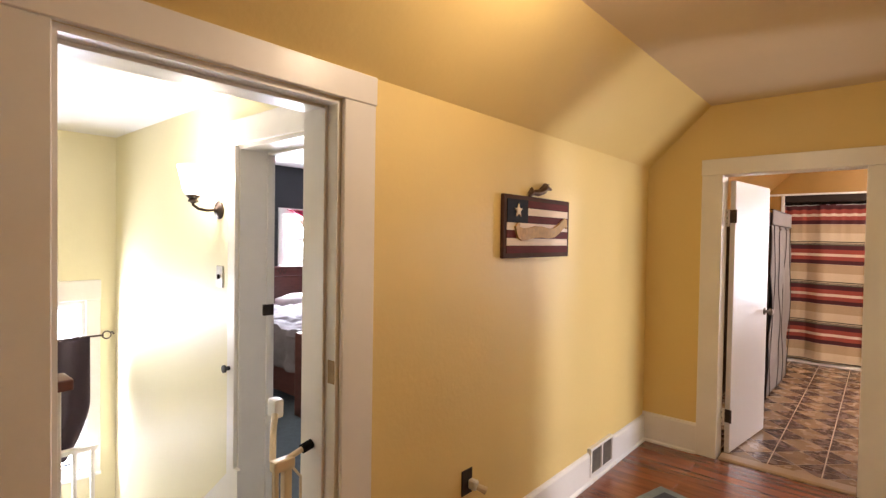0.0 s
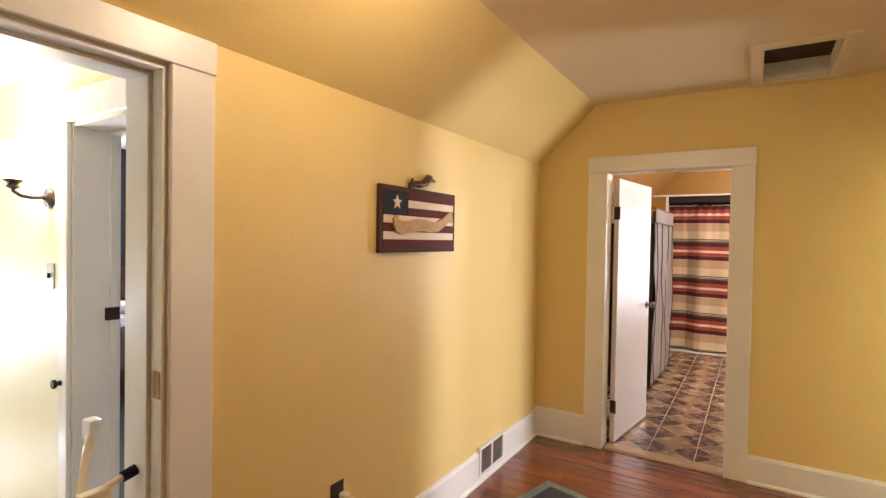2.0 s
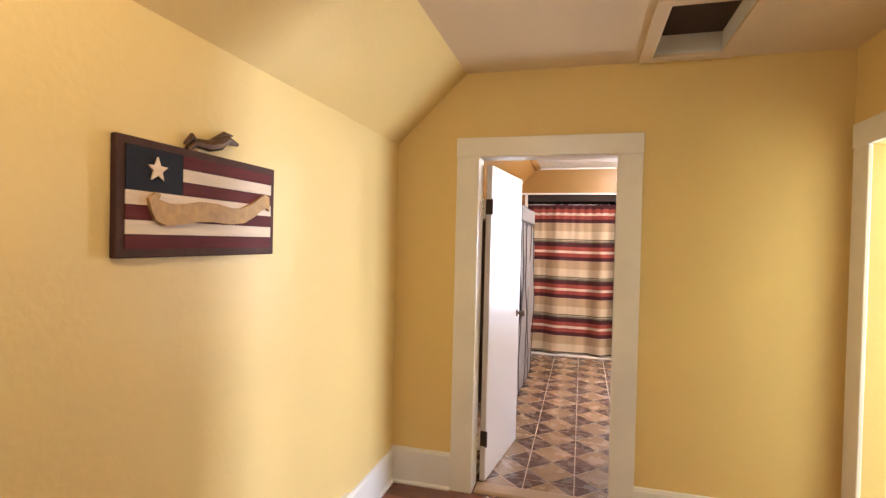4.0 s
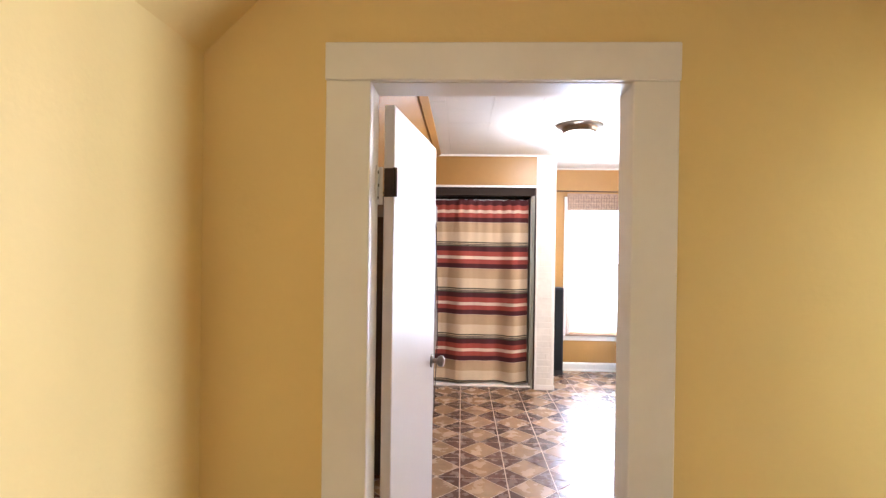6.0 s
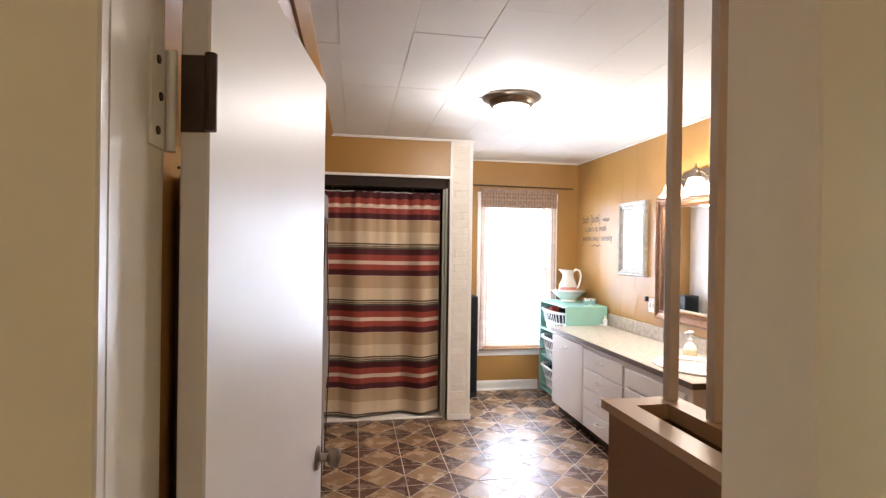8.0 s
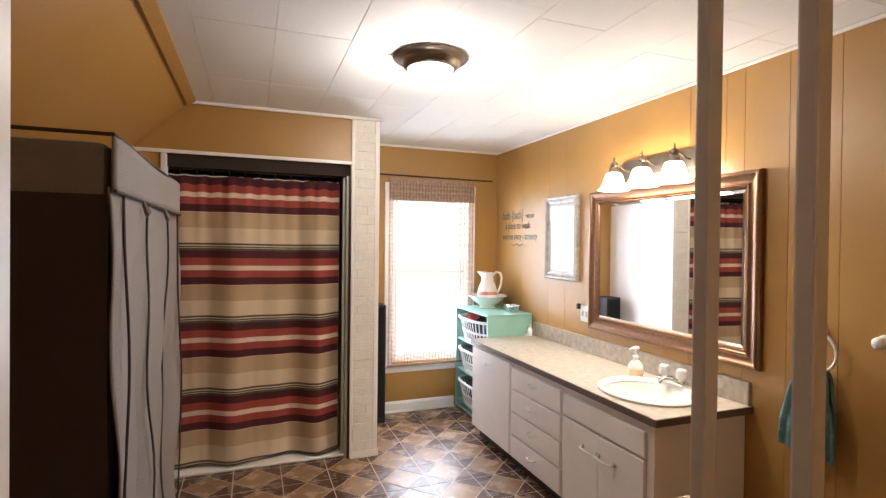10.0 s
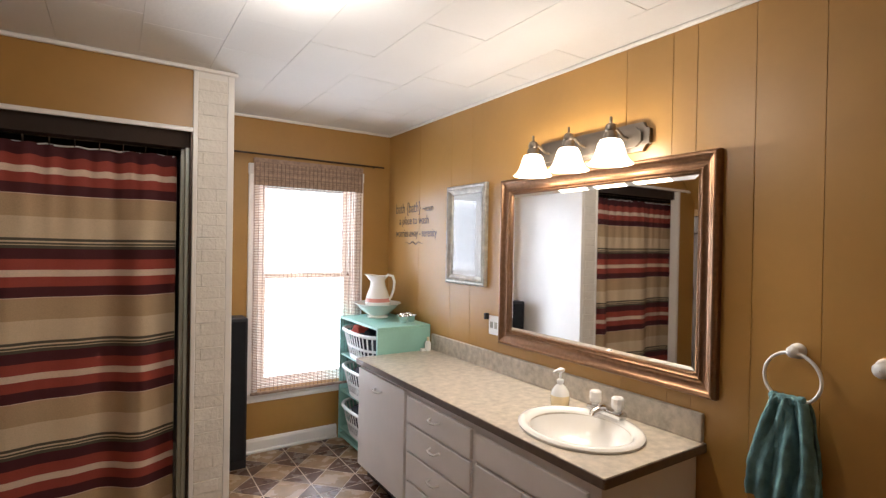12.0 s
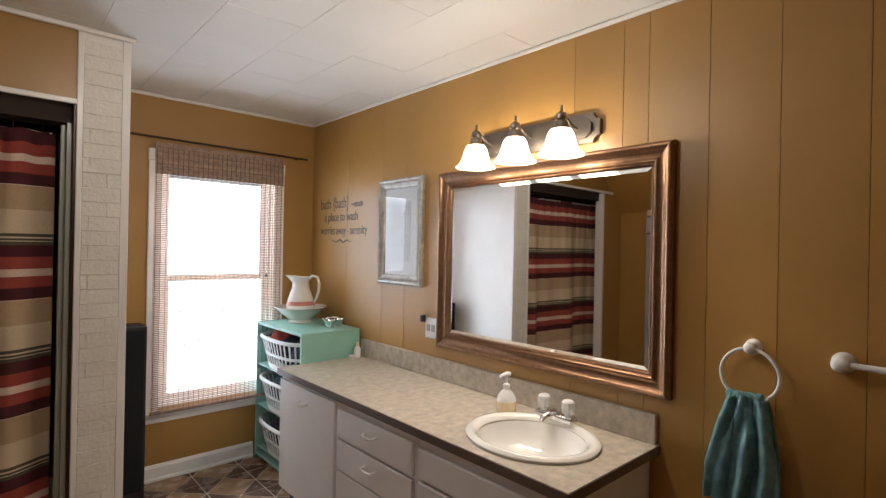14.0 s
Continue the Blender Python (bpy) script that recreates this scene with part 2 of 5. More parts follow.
def box(bm, x0, x1, y0, y1, z0, z1, bevel=0.0, seg=1):
    r = bmesh.ops.create_cube(bm, size=1, matrix=Matrix.Translation(((x0 + x1) / 2, (y0 + y1) / 2, (z0 + z1) / 2)) @ Matrix.Diagonal((abs(x1 - x0), abs(y1 - y0), abs(z1 - z0), 1)))
    if bevel:
        edges = list({e for v in r["verts"] for e in v.link_edges})
        bmesh.ops.bevel(bm, geom=edges, offset=bevel, segments=seg, affect="EDGES", profile=0.6)
    return bm


def lathe(bm, profile, at=(0, 0, 0), n=24, m=None, squash=(1, 1)):
    """Turns (radius, height) pairs round an upright axis; m: a further transform."""
    rings = []
    for r, z in profile:
        rings.append([bm.verts.new(Vector((r * math.cos(2 * math.pi * i / n) * squash[0], r * math.sin(2 * math.pi * i / n) * squash[1], z)))
                      for i in range(n)])
    for a, b in zip(rings, rings[1:]):
        for i in range(n):
            bm.faces.new((a[i], a[(i + 1) % n], b[(i + 1) % n], b[i]))
    for ring, rev in ((rings[0], True), (rings[-1], False)):
        if profile[0 if rev else -1][0] > 1e-4:
            pass
    t = Matrix.Translation(at) @ (m or Matrix())
    for ring in rings:
        for v in ring:
            v.co = t @ v.co
    return bm


def tube(bm, pts, r, n=10, cap=True):
    """Round bar along points; r: one radius or one for each point."""
    pts = [Vector(p) for p in pts]
    rs = r if isinstance(r, (list, tuple)) else [r] * len(pts)
    rings, ref = [], None
    for i, p in enumerate(pts):
        d = (pts[min(i + 1, len(pts) - 1)] - pts[max(i - 1, 0)]).normalized()
        if ref is None:
            ref = d.orthogonal().normalized()
        ref = (ref - d * ref.dot(d)).normalized()
        side = d.cross(ref)
        rings.append([bm.verts.new(p + (ref * math.cos(2 * math.pi * k / n) + side * math.sin(2 * math.pi * k / n)) * rs[i]) for k in range(n)])
    for a, b in zip(rings, rings[1:]):
        for k in range(n):
            bm.faces.new((a[k], a[(k + 1) % n], b[(k + 1) % n], b[k]))
    if cap:
        bm.faces.new(list(reversed(rings[0])))
        bm.faces.new(rings[-1])
    return bm


def prism(bm, poly, put, d0, d1):
    """Extrudes a polygon of (u, v) between depths d0 and d1; put(u, v, d) gives the place."""
    a = [bm.verts.new(put(u, v, d0)) for u, v in poly]
    b = [bm.verts.new(put(u, v, d1)) for u, v in poly]
    n = len(poly)
    bm.faces.new(a)
    bm.faces.new(list(reversed(b)))
    for i in range(n):
        bm.faces.new((a[i], b[i], b[(i + 1) % n], a[(i + 1) % n]))
    bmesh.ops.recalc_face_normals(bm, faces=bm.faces[:])
    return bm


def mitred(bm, put, u0, u1, v0, v1, profile):
    """A mitred rectangular frame; profile: (inset, depth) pairs from the outer back edge inwards."""
    loops = []
    for i, d in profile:
        loops.append([bm.verts.new(put(u, v, d)) for u, v in ((u0 + i, v0 + i), (u1 - i, v0 + i), (u1 - i, v1 - i), (u0 + i, v1 - i))])
    for a, b in zip(loops, loops[1:]):
        for k in range(4):
            bm.faces.new((a[k], a[(k + 1) % 4], b[(k + 1) % 4], b[k]))
    bmesh.ops.recalc_face_normals(bm, faces=bm.faces[:])
    return bm


def sheet(bm, f, nu, nv):
    """Grid over f(u, v) with u, v in 0..1; f returns a place and, if wished, a texture height."""
    uv = bm.loops.layers.uv.verify()
    vs = [[f(i / nu, j / nv) for j in range(nv + 1)] for i in range(nu + 1)]
    bv = [[bm.verts.new(vs[i][j][0]) for j in range(nv + 1)] for i in range(nu + 1)]
    for i in range(nu):
        for j in range(nv):
            fc = bm.faces.new((bv[i][j], bv[i + 1][j], bv[i + 1][j + 1], bv[i][j + 1]))
            for lp, (a, b) in zip(fc.loops, ((i, j), (i + 1, j), (i + 1, j + 1), (i, j + 1))):
                lp[uv].uv = (a / nu, vs[a][b][1])
    return bm


def mesh_of(name, bm, materials, smooth=False):
    me = bpy.data.meshes.new(name)
    if smooth:
        for f in bm.faces:
            f.smooth = True
    bm.to_mesh(me)
    bm.free()
    for m in materials if isinstance(materials, (list, tuple)) else [materials]:
        me.materials.append(m)
    if smooth:
        me.set_sharp_from_angle(angle=radians(40))
    return me


def thing(name, at, label, category, group="", kind=""):
    ob = new(name)
    ob.empty_display_size = 0.1
    ob.location = at
    return tagged(ob, label, category, group, kind)


def part(name, bm, material, parent, label="", smooth=False):
    ob = new(name, mesh_of(name, bm, material, smooth))
    ob.parent = parent
    if parent.data is None:
        ob.matrix_parent_inverse = Matrix.Translation(parent.location).inverted()
    if label:
        tagged(ob, label)
    return ob


def single(name, bm, material, label, category, kind="", group="", smooth=False):
    return tagged(new(name, mesh_of(name, bm, material, smooth)), label, category, group, kind)


def struct(name, bm, material, label, category):
    return single(name, bm, material, label, category, "structure")


def B():
    return bmesh.new()


def B_box(*a, **k):
    return box(bmesh.new(), *a, **k)


def solid(ob, t):
    md = ob.modifiers.new("thickness", "SOLIDIFY")
    md.thickness, md.offset = t, 0
    return ob


def along_x(u, v, d):      # wall that faces -y or +y: u = x, v = z, d = y
    return Vector((u, d, v))


def along_y(u, v, d):      # wall that faces x: u = y, v = z, d = x
    return Vector((d, u, v))

# ---- structure: hall ----
XL, XR, YN, HC = -1.535, 0.90, 5.335, 2.54


def wall_with_opening(name, axis, d0, d1, u0, u1, z0, z1, openings, material, label):
    """Wall slab between depths d0 and d1, from u0 to u1, with rectangular openings (ua, ub, za, zb)."""
    bm = B()
    xs = sorted({u0, u1, *[o[0] for o in openings], *[o[1] for o in openings]})
    for a, b in zip(xs, xs[1:]):
        hole = next((o for o in openings if o[0] <= a + 1e-6 and o[1] >= b - 1e-6), None)
        spans = [(z0, z1)] if not hole else [(z0, hole[2]), (hole[3], z1)]
        for za, zb in spans:
            if zb - za > 0.002:
                if axis == "x":
                    box(bm, a, b, d0, d1, za, zb)
                else:
                    box(bm, d0, d1, a, b, za, zb)
    bmesh.ops.remove_doubles(bm, verts=bm.verts[:], dist=0.0005)
    return struct(name, bm, material, label, "wall")


DOOR_S = (1.575, 2.377, 0.0, 2.02)       # opening to the stairs
DOOR_B = (-1.014, -0.212, 0.0, 2.038)     # opening to the bathroom
wall_with_opening("wall_west", "y", -1.64, XL, -0.4, YN, 0, HC, [DOOR_S], M["yellow"], "yellow painted plaster wall of the hall with a doorway to the stairs")
wall_with_opening("wall_north", "x", YN, 5.405, -1.64, XR + 0.1, 0, HC, [DOOR_B], M["yellow"], "yellow painted plaster end wall of the hall with the bathroom doorway")
wall_with_opening("wall_east", "y", XR, XR + 0.1, -0.4, YN, 0, HC, [(4.52, 5.16, 0, 2.03)], M["yellow"], "yellow painted plaster wall of the hall with a side doorway")
wall_with_opening("wall_south", "x", -0.5, -0.4, -1.64, XR + 0.1, 0, HC, [], M["yellow"], "yellow painted plaster wall closing the hall")
struct("slope_west", prism(B(), [(XL, 2.125), (-1.10, HC + 0.002), (XL, HC + 0.002)], lambda u, v, d: Vector((u, d, v)), -0.4, YN), M["yellow"],
       "yellow painted sloping part of the hall ceiling", "ceiling")
bm = B()
HX0, HX1, HY0, HY1 = -0.07, 0.265, 4.63, 5.235
for a in ((-1.64, HX0, HY0, HY1), (HX1, XR + 0.1, HY0, HY1), (-1.64, HX0, -0.5, HY0), (HX0, HX1, -0.5, HY0), (HX1, XR + 0.1, -0.5, HY0),
          (-1.64, HX0, HY1, 5.4), (HX0, HX1, HY1, 5.4), (HX1, XR + 0.1, HY1, 5.4)):
    box(bm, *a, HC, HC + 0.08)
bmesh.ops.remove_doubles(bm, verts=bm.verts[:], dist=0.0005)
struct("ceiling_hall", bm, M["hall_ceiling"], "cream painted flat hall ceiling with an attic hatch", "ceiling")
h = thing("attic_hatch", (0.1, 4.93, HC), "open attic hatch framed in cream painted wood, dark board inside", "hatch", kind="structure")
part("frame", mitred(B(), lambda u, v, d: Vector((u, v, HC - d)), -0.128, 0.325, 4.57, 5.30, [(0, 0), (0, 0.018), (0.05, 0.018), (0.062, 0.012), (0.062, -0.005)]), M["hall_ceiling"], h)
part("shaft", mitred(B(), lambda u, v, d: Vector((u, v, HC - d)), HX0, HX1, HY0, HY1, [(0.001, -0.001), (0.001, -0.10)]), M["white_ceiling"], h, "pale painted shaft lining")
part("board", B_box(HX0 - 0.05, HX1 + 0.05, HY0 - 0.05, HY1 + 0.05, HC + 0.10, HC + 0.12), M["attic_dark"], h, "dark stained attic board")


def base_run(name, axis, d, face, u0, u1, h=0.195, material=None):
    """Baseboard with an eased top and a small shoe, on the wall face at depth d; face: +1 or -1 along its normal."""
    put = (lambda u, v, q: Vector((q, d + face * u, v))) if axis == "x" else (lambda u, v, q: Vector((d + face * u, q, v)))
    poly = [(0, 0), (0.030, 0), (0.030, 0.012), (0.018, 0.022), (0.018, h - 0.02), (0.010, h - 0.004), (0, h)]
    return struct(name, prism(B(), poly, put, u0, u1), material or M["trim"], "white painted wooden baseboard", "baseboard")


base_run("baseboard_west", "y", XL, 1, 2.50, YN - 0.018, 0.20)
base_run("baseboard_west", "y", XL, 1, -0.4, 1.45, 0.20)
base_run("baseboard_north", "x", YN, -1, XL, -1.145, 0.225)
base_run("baseboard_north", "x", YN, -1, -0.092, XR, 0.18)


def casing(name, axis, d, face, u0, u1, top, w, head, label, ear=0.008, bottom=0.0):
    """Flat door casing round an opening u0..u1, with a taller overhanging head; the two legs and the head are parts."""
    c = thing(name, (0, 0, 0), label, "door casing", kind="structure")
    put = (lambda u0, u1, e, z0, z1: (u0, u1, min(d, d + face * e), max(d, d + face * e), z0, z1)) if axis == "x" else (
        lambda u0, u1, e, z0, z1: (min(d, d + face * e), max(d, d + face * e), u0, u1, z0, z1))
    part("leg", B_box(*put(u0 - w, u0 + 0.004, 0.020, bottom, top), bevel=0.003), M["trim"], c)
    part("leg", B_box(*put(u1 - 0.004, u1 + w, 0.020, bottom, top), bevel=0.003), M["trim"], c)
    part("head", B_box(*put(u0 - w - ear * 0.4, u1 + w + ear * 0.4, 0.024, top, top + head), bevel=0.003), M["trim"], c)
    return c


def jamb(name, axis, d0, d1, u0, u1, top, label, stop=None, t=0.018):
    """Lining of an opening through a wall between depths d0 and d1, with a door stop."""
    c = thing(name, (0, 0, 0), label, "door jamb", kind="structure")

    def put(a, b, e0, e1, z0, z1):
        return (a, b, e0, e1, z0, z1) if axis == "x" else (e0, e1, a, b, z0, z1)
    part("side", B_box(*put(u0 - 0.002, u0 + t, d0, d1, 0, top)), M["trim"], c)
    part("side", B_box(*put(u1 - t, u1 + 0.002, d0, d1, 0, top)), M["trim"], c)
    part("top", B_box(*put(u0 + t, u1 - t, d0, d1, top - t, top + 0.002)), M["trim"], c)
    if stop:
        part("stop", B_box(*put(u0 + 0.018, u0 + 0.030, stop, stop + 0.035, 0, top - 0.018), bevel=0.002), M["trim"], c)
        part("stop", B_box(*put(u1 - 0.030, u1 - 0.018, stop, stop + 0.035, 0, top - 0.018), bevel=0.002), M["trim"], c)
        part("stop", B_box(*put(u0 + 0.030, u1 - 0.030, stop, stop + 0.035, top - 0.030, top - 0.018), bevel=0.002), M["trim"], c)
    return c


casing("door_casing_stairs", "y", XL, 1, DOOR_S[0], DOOR_S[1], 2.02, 0.134, 0.10, "cream painted flat casing of the stair doorway")
casing("door_casing_bath", "x", YN, -1, DOOR_B[0], -0.221, 2.036, 0.132, 0.114, "cream painted flat casing of the bathroom doorway")
casing("door_casing_bath_inside", "x", 5.47, 1, DOOR_B[0] - 0.004, DOOR_B[1] + 0.004, 2.04, 0.09, 0.09, "white painted flat inside casing of the bathroom doorway")
casing("door_casing_side", "y", XR, -1, 4.52, 5.16, 2.03, 0.134, 0.12, "cream painted flat casing of the side doorway")
js = jamb("door_jamb_stairs", "y", -1.735, XL - 0.001, DOOR_S[0], DOOR_S[1], 2.02, "white painted worn jamb of the stair doorway", -1.625)
part("strike_mortise", B_box(XL - 0.040, XL - 0.004, DOOR_S[1] - 0.0205, DOOR_S[1] - 0.017, 1.05, 1.13, bevel=0.001), M["skin_trim"], js, "bare wood patch of an old strike plate")
jamb("door_jamb_bath", "x", YN + 0.001, 5.469, DOOR_B[0], DOOR_B[1], 2.038, "white painted jamb of the bathroom doorway", None, 0.004)
struct("threshold", prism(B(), [(5.33, 0), (5.33, 0.006), (5.35, 0.014), (5.45, 0.014), (5.475, 0.004), (5.475, 0)],
                          lambda u, v, d: Vector((d, u, v)), DOOR_B[0] + 0.018, DOOR_B[1] - 0.018), M["brown_rim"], "worn tan wooden threshold", "threshold")

# hall ceiling lamp
def dome_lamp(at, label, r=0.15):
    x, y, z = at
    t = thing("ceiling_light", at, label, "ceiling light")
    part("rim", lathe(B(), [(0.001, z), (r * 1.25, z - 0.001), (r * 1.25, z - 0.006), (r * 1.17, z - 0.014), (r * 1.03, z - 0.017), (r * 0.97, z - 0.022), (r * 0.92, z - 0.045), (r * 0.84, z - 0.058), (r * 0.77, z - 0.060), (r * 0.75, z - 0.045)],
                      (x, y, 0), 48), M["nickel"], t, "brushed nickel rim", smooth=True)
    g = part("glass", lathe(B(), [(r * 0.76, z - 0.050), (r * 0.73, z - 0.070), (r * 0.6, z - 0.094), (r * 0.35, z - 0.110), (0.001, z - 0.116)],
                            (x, y, 0), 40), M["lamp_glass"], t, "lit frosted glass bowl", smooth=True)
    g.visible_shadow = False
    return t


dome_lamp((-0.70, 2.75, HC), "round ceiling light with a lit frosted bowl above the hall")
dome_lamp((0.22, 7.96, HC - 0.004), "round ceiling light with a nickel rim and lit frosted bowl")

# ---- structure: bathroom ----
BX0, BX1, BY0, BY1 = -1.55, 1.727, 5.47, 10.20
wall_with_opening("wall_bath_south", "x", 5.406, BY0, BX0 - 0.1, BX1 + 0.1, 0, HC, [DOOR_B], M["ochre"], "ochre painted panelled bathroom wall beside the doorway")
wall_with_opening("wall_bath_north", "x", BY1, BY1 + 0.14, BX0 - 0.1, BX1 + 0.1, 0, HC, [(0.63, 1.40, 0.48, 2.10)], M["ochre"], "ochre painted bathroom wall with a window")
struct("wall_bath_west", B_box(BX0 - 0.1, BX0, BY0, BY1, 0, HC), M["ochre"], "ochre painted low bathroom wall under the slope", "wall")
struct("slope_bath", prism(B(), [(BX0, 1.99), (-1.0, HC + 0.003), (BX0, HC + 0.003)], lambda u, v, d: Vector((u, d, v)), BY0, BY1), M["ochre"],
       "ochre painted sloping bathroom ceiling", "ceiling")
struct("slope_moulding", prism(B(), [(-1.03, 2.508), (-1.0, HC), (-0.965, HC), (-0.965, HC - 0.010), (-1.015, 2.50)], lambda u, v, d: Vector((u, d, v)), BY0, 9.285), M["ochre"],
       "ochre painted moulding along the slope", "trim")
we = struct("wall_bath_east", B_box(BX1 + 0.012, BX1 + 0.12, BY0, BY1, 0, HC), M["groove"], "ochre painted wood-panelled bathroom wall", "wall")
bm = B()
random.seed(5)
box(bm, BX0 - 0.1, BX1 + 0.12, 5.40, BY1 + 0.14, HC + 0.010, HC + 0.09)
for i in range(10):
    xa = -1.19 + 0.335 * i
    ya = BY0 - random.choice((0.0, 0.12, 0.2, 0.31))
    while ya < BY1:
        yb = ya + 0.405
        y0, y1, x1 = max(ya, BY0), min(yb, BY1), min(xa + 0.335, BX1)
        if y1 - y0 > 0.01 and x1 - xa > 0.01:
            dz = random.uniform(0, 0.0022)
            box(bm, xa + 0.0012, x1 - 0.0012, y0 + 0.001, y1 - 0.001, HC - 0.002 + dz, HC + 0.012)
        ya = yb
struct("ceiling_bath", bm, M["white_ceiling"], "white painted bathroom ceiling of staggered fibre tiles", "ceiling")
for nm, a in (("cove_east", (BX1 - 0.016, BX1, BY0, BY1, HC - 0.022, HC - 0.003)), ("cove_north", (0.286, BX1 - 0.016, BY1 - 0.016, BY1, HC - 0.022, HC - 0.003)),
              ("cove_tub", (-1.0, 0.30, 9.272, 9.292, HC - 0.024, HC - 0.003))):
    struct(nm, B_box(*a, bevel=0.004), M["trim"], "white painted ceiling moulding", "trim")
base_run("baseboard_bath_north", "x", BY1, -1, 0.286, 1.27, 0.105)

# chimney of painted brick
ch = struct("chimney", B_box(0.092, 0.276, 9.2975, BY1, 0, HC), M["trim"], "white painted brick chimney breast beside the tub", "chimney")
part("corner_trim", B_box(0.248, 0.284, 9.290, 9.318, 0, HC - 0.003, bevel=0.003), M["trim"], ch)
part("corner_trim", B_box(0.074, 0.098, 9.290, 9.320, 0, HC - 0.003, bevel=0.003), M["trim"], ch)
part("foot", B_box(0.074, 0.292, 9.282, 9.29, 0, 0.055, bevel=0.003), M["trim"], ch)

# tub alcove
struct("tub_header", B_box(BX0, 0.074, 9.30, 9.37, 2.205, HC), M["ochre"], "ochre painted panel above the tub alcove", "wall")
struct("tub_header_trim", B_box(BX0, 0.074, 9.284, 9.30, 2.182, 2.206, bevel=0.003), M["trim"], "white painted strip above the tub alcove", "trim")
struct("tub_end_panel", B_box(BX0, -1.172, 9.30, 9.37, 0, 2.18), M["ochre"], "ochre painted panel beside the tub alcove", "wall")
struct("tub_end_trim", B_box(-1.172, -1.138, 9.284, 9.37, 0, 2.18, bevel=0.003), M["trim"], "white painted strip beside the tub alcove", "trim")
al = thing("tub_surround", (-0.7, 9.8, 0), "dark grey-green tub surround lining the alcove", "tub surround", kind="structure")
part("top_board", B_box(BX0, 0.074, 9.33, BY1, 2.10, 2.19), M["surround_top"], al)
part("side_board", B_box(0.044, 0.074, 9.33, BY1, 0, 2.10), M["surround"], al)
part("back_board", B_box(BX0, 0.044, 10.16, BY1, 0, 2.10), M["surround"], al)
part("side_flange", B_box(0.024, 0.060, 9.372, 9.392, 0.022, 2.098, bevel=0.005, seg=2), M["surround"], al, "pale grey-green surround flange")
part("side_trim", B_box(0.062, 0.074, 9.30, 9.33, 0, 2.18, bevel=0.003), M["bronze"], al, "dark edge strip")
tb = thing("bathtub", (-0.75, 9.8, 0), "white bathtub behind the shower curtain", "bathtub")
bm = B_box(BX0 + 0.02, 0.04, 9.54, 10.15, 0.0, 0.42, bevel=0.02, seg=2)
part("shell", bm, M["porcelain"], tb)
part("sill_strip", B_box(BX0 + 0.02, 0.05, 9.36, 9.535, 0.0, 0.016, bevel=0.004), M["trim"], tb)

# ---- structure: stairwell, bedroom, side room ----
YS, XF, HS = 2.60, -4.63, 2.29
wall_with_opening("wall_stair_north", "x", YS, YS + 0.2, XF, -1.64, -1.6, HS + 0.2, [(-2.69, -1.84, 0, 2.02)], M["cream_wall"], "pale yellow stairwell wall with a bedroom doorway")
wall_with_opening("wall_stair_west", "y", XF - 0.14, XF, 0.6, YS, -1.6, HS, [(1.55, 2.405, -0.25, 1.05)], M["cream_wall"], "pale yellow stairwell wall with a window")
struct("wall_stair_south", B_box(XF, -1.64, 0.5, 0.6, -1.6, HS), M["cream_wall"], "pale yellow stairwell wall", "wall")
struct("wall_stair_east", B_box(-1.76, -1.642, 0.6, 1.54, -1.6, HS), M["cream_wall"], "pale yellow stairwell wall behind the hall", "wall")
struct("wall_stair_head", B_box(-1.76, -1.642, 1.54, YS, 2.04, HS), M["cream_wall"], "pale yellow stairwell wall over the doorway", "wall")
struct("ceiling_stair", B_box(XF, -1.642, 0.6, YS, HS, HS + 0.06), M["white_ceiling"], "white painted stairwell ceiling", "ceiling")
casing("door_casing_bedroom", "x", YS, -1, -2.69, -1.84, 2.02, 0.075, 0.13, "white painted casing of the bedroom doorway")
jb = jamb("door_jamb_bedroom", "x", YS + 0.001, YS + 0.199, -2.69, -1.84, 2.02, "white painted jamb of the bedroom doorway", YS + 0.15)
part("latch", B_box(-2.672, -2.655, YS + 0.13, YS + 0.19, 1.12, 1.18, bevel=0.002), M["bronze"], jb, "dark metal latch plate")
struct("landing_floor", B_box(-2.80, -1.64, 0.6, YS, -0.25, -0.002), M["carpet"], "blue-grey carpeted stair landing", "floor")
st = thing("staircase", (-3.6, 1.9, -1.4), "white painted stairs going down from the landing", "stairs", kind="structure")
for i in range(7):
    part("tread", B_box(-2.80 - 0.26 * (i + 1), -2.80 - 0.26 * i + 0.02, 1.30, YS, -0.18 * (i + 1) - 0.03, -0.18 * (i + 1), bevel=0.004), M["mahogany"], st, "dark wooden tread")
    part("riser", B_box(-2.80 - 0.26 * i - 0.02, -2.80 - 0.26 * i, 1.30, YS, -0.18 * (i + 1), -0.18 * i - 0.03), M["trim"], st)
part("skirt_board", prism(B(), [(-2.64, 0.0), (-2.64, 0.33), (-2.70, 0.33), (-4.60, -1.26), (-4.60, -1.6), (-2.85, -0.2)], along_x, YS - 0.022, YS - 0.001), M["trim"], st)
struct("floor_lower", B_box(XF, -2.8, 0.6, YS, -1.6, -1.5), M["carpet"], "carpeted floor at the foot of the stairs", "floor")
struct("floor_bedroom", B_box(-6.2, -1.70, YS + 0.01, 6.6, -0.1, -0.001), M["carpet"], "blue-grey bedroom carpet", "floor")
wall_with_opening("wall_bedroom_west", "y", -6.24, -6.10, YS, 6.6, 0, 2.5, [(4.93, 5.75, 1.17, 1.84)], M["dark_wall"], "charcoal painted bedroom wall with a window")
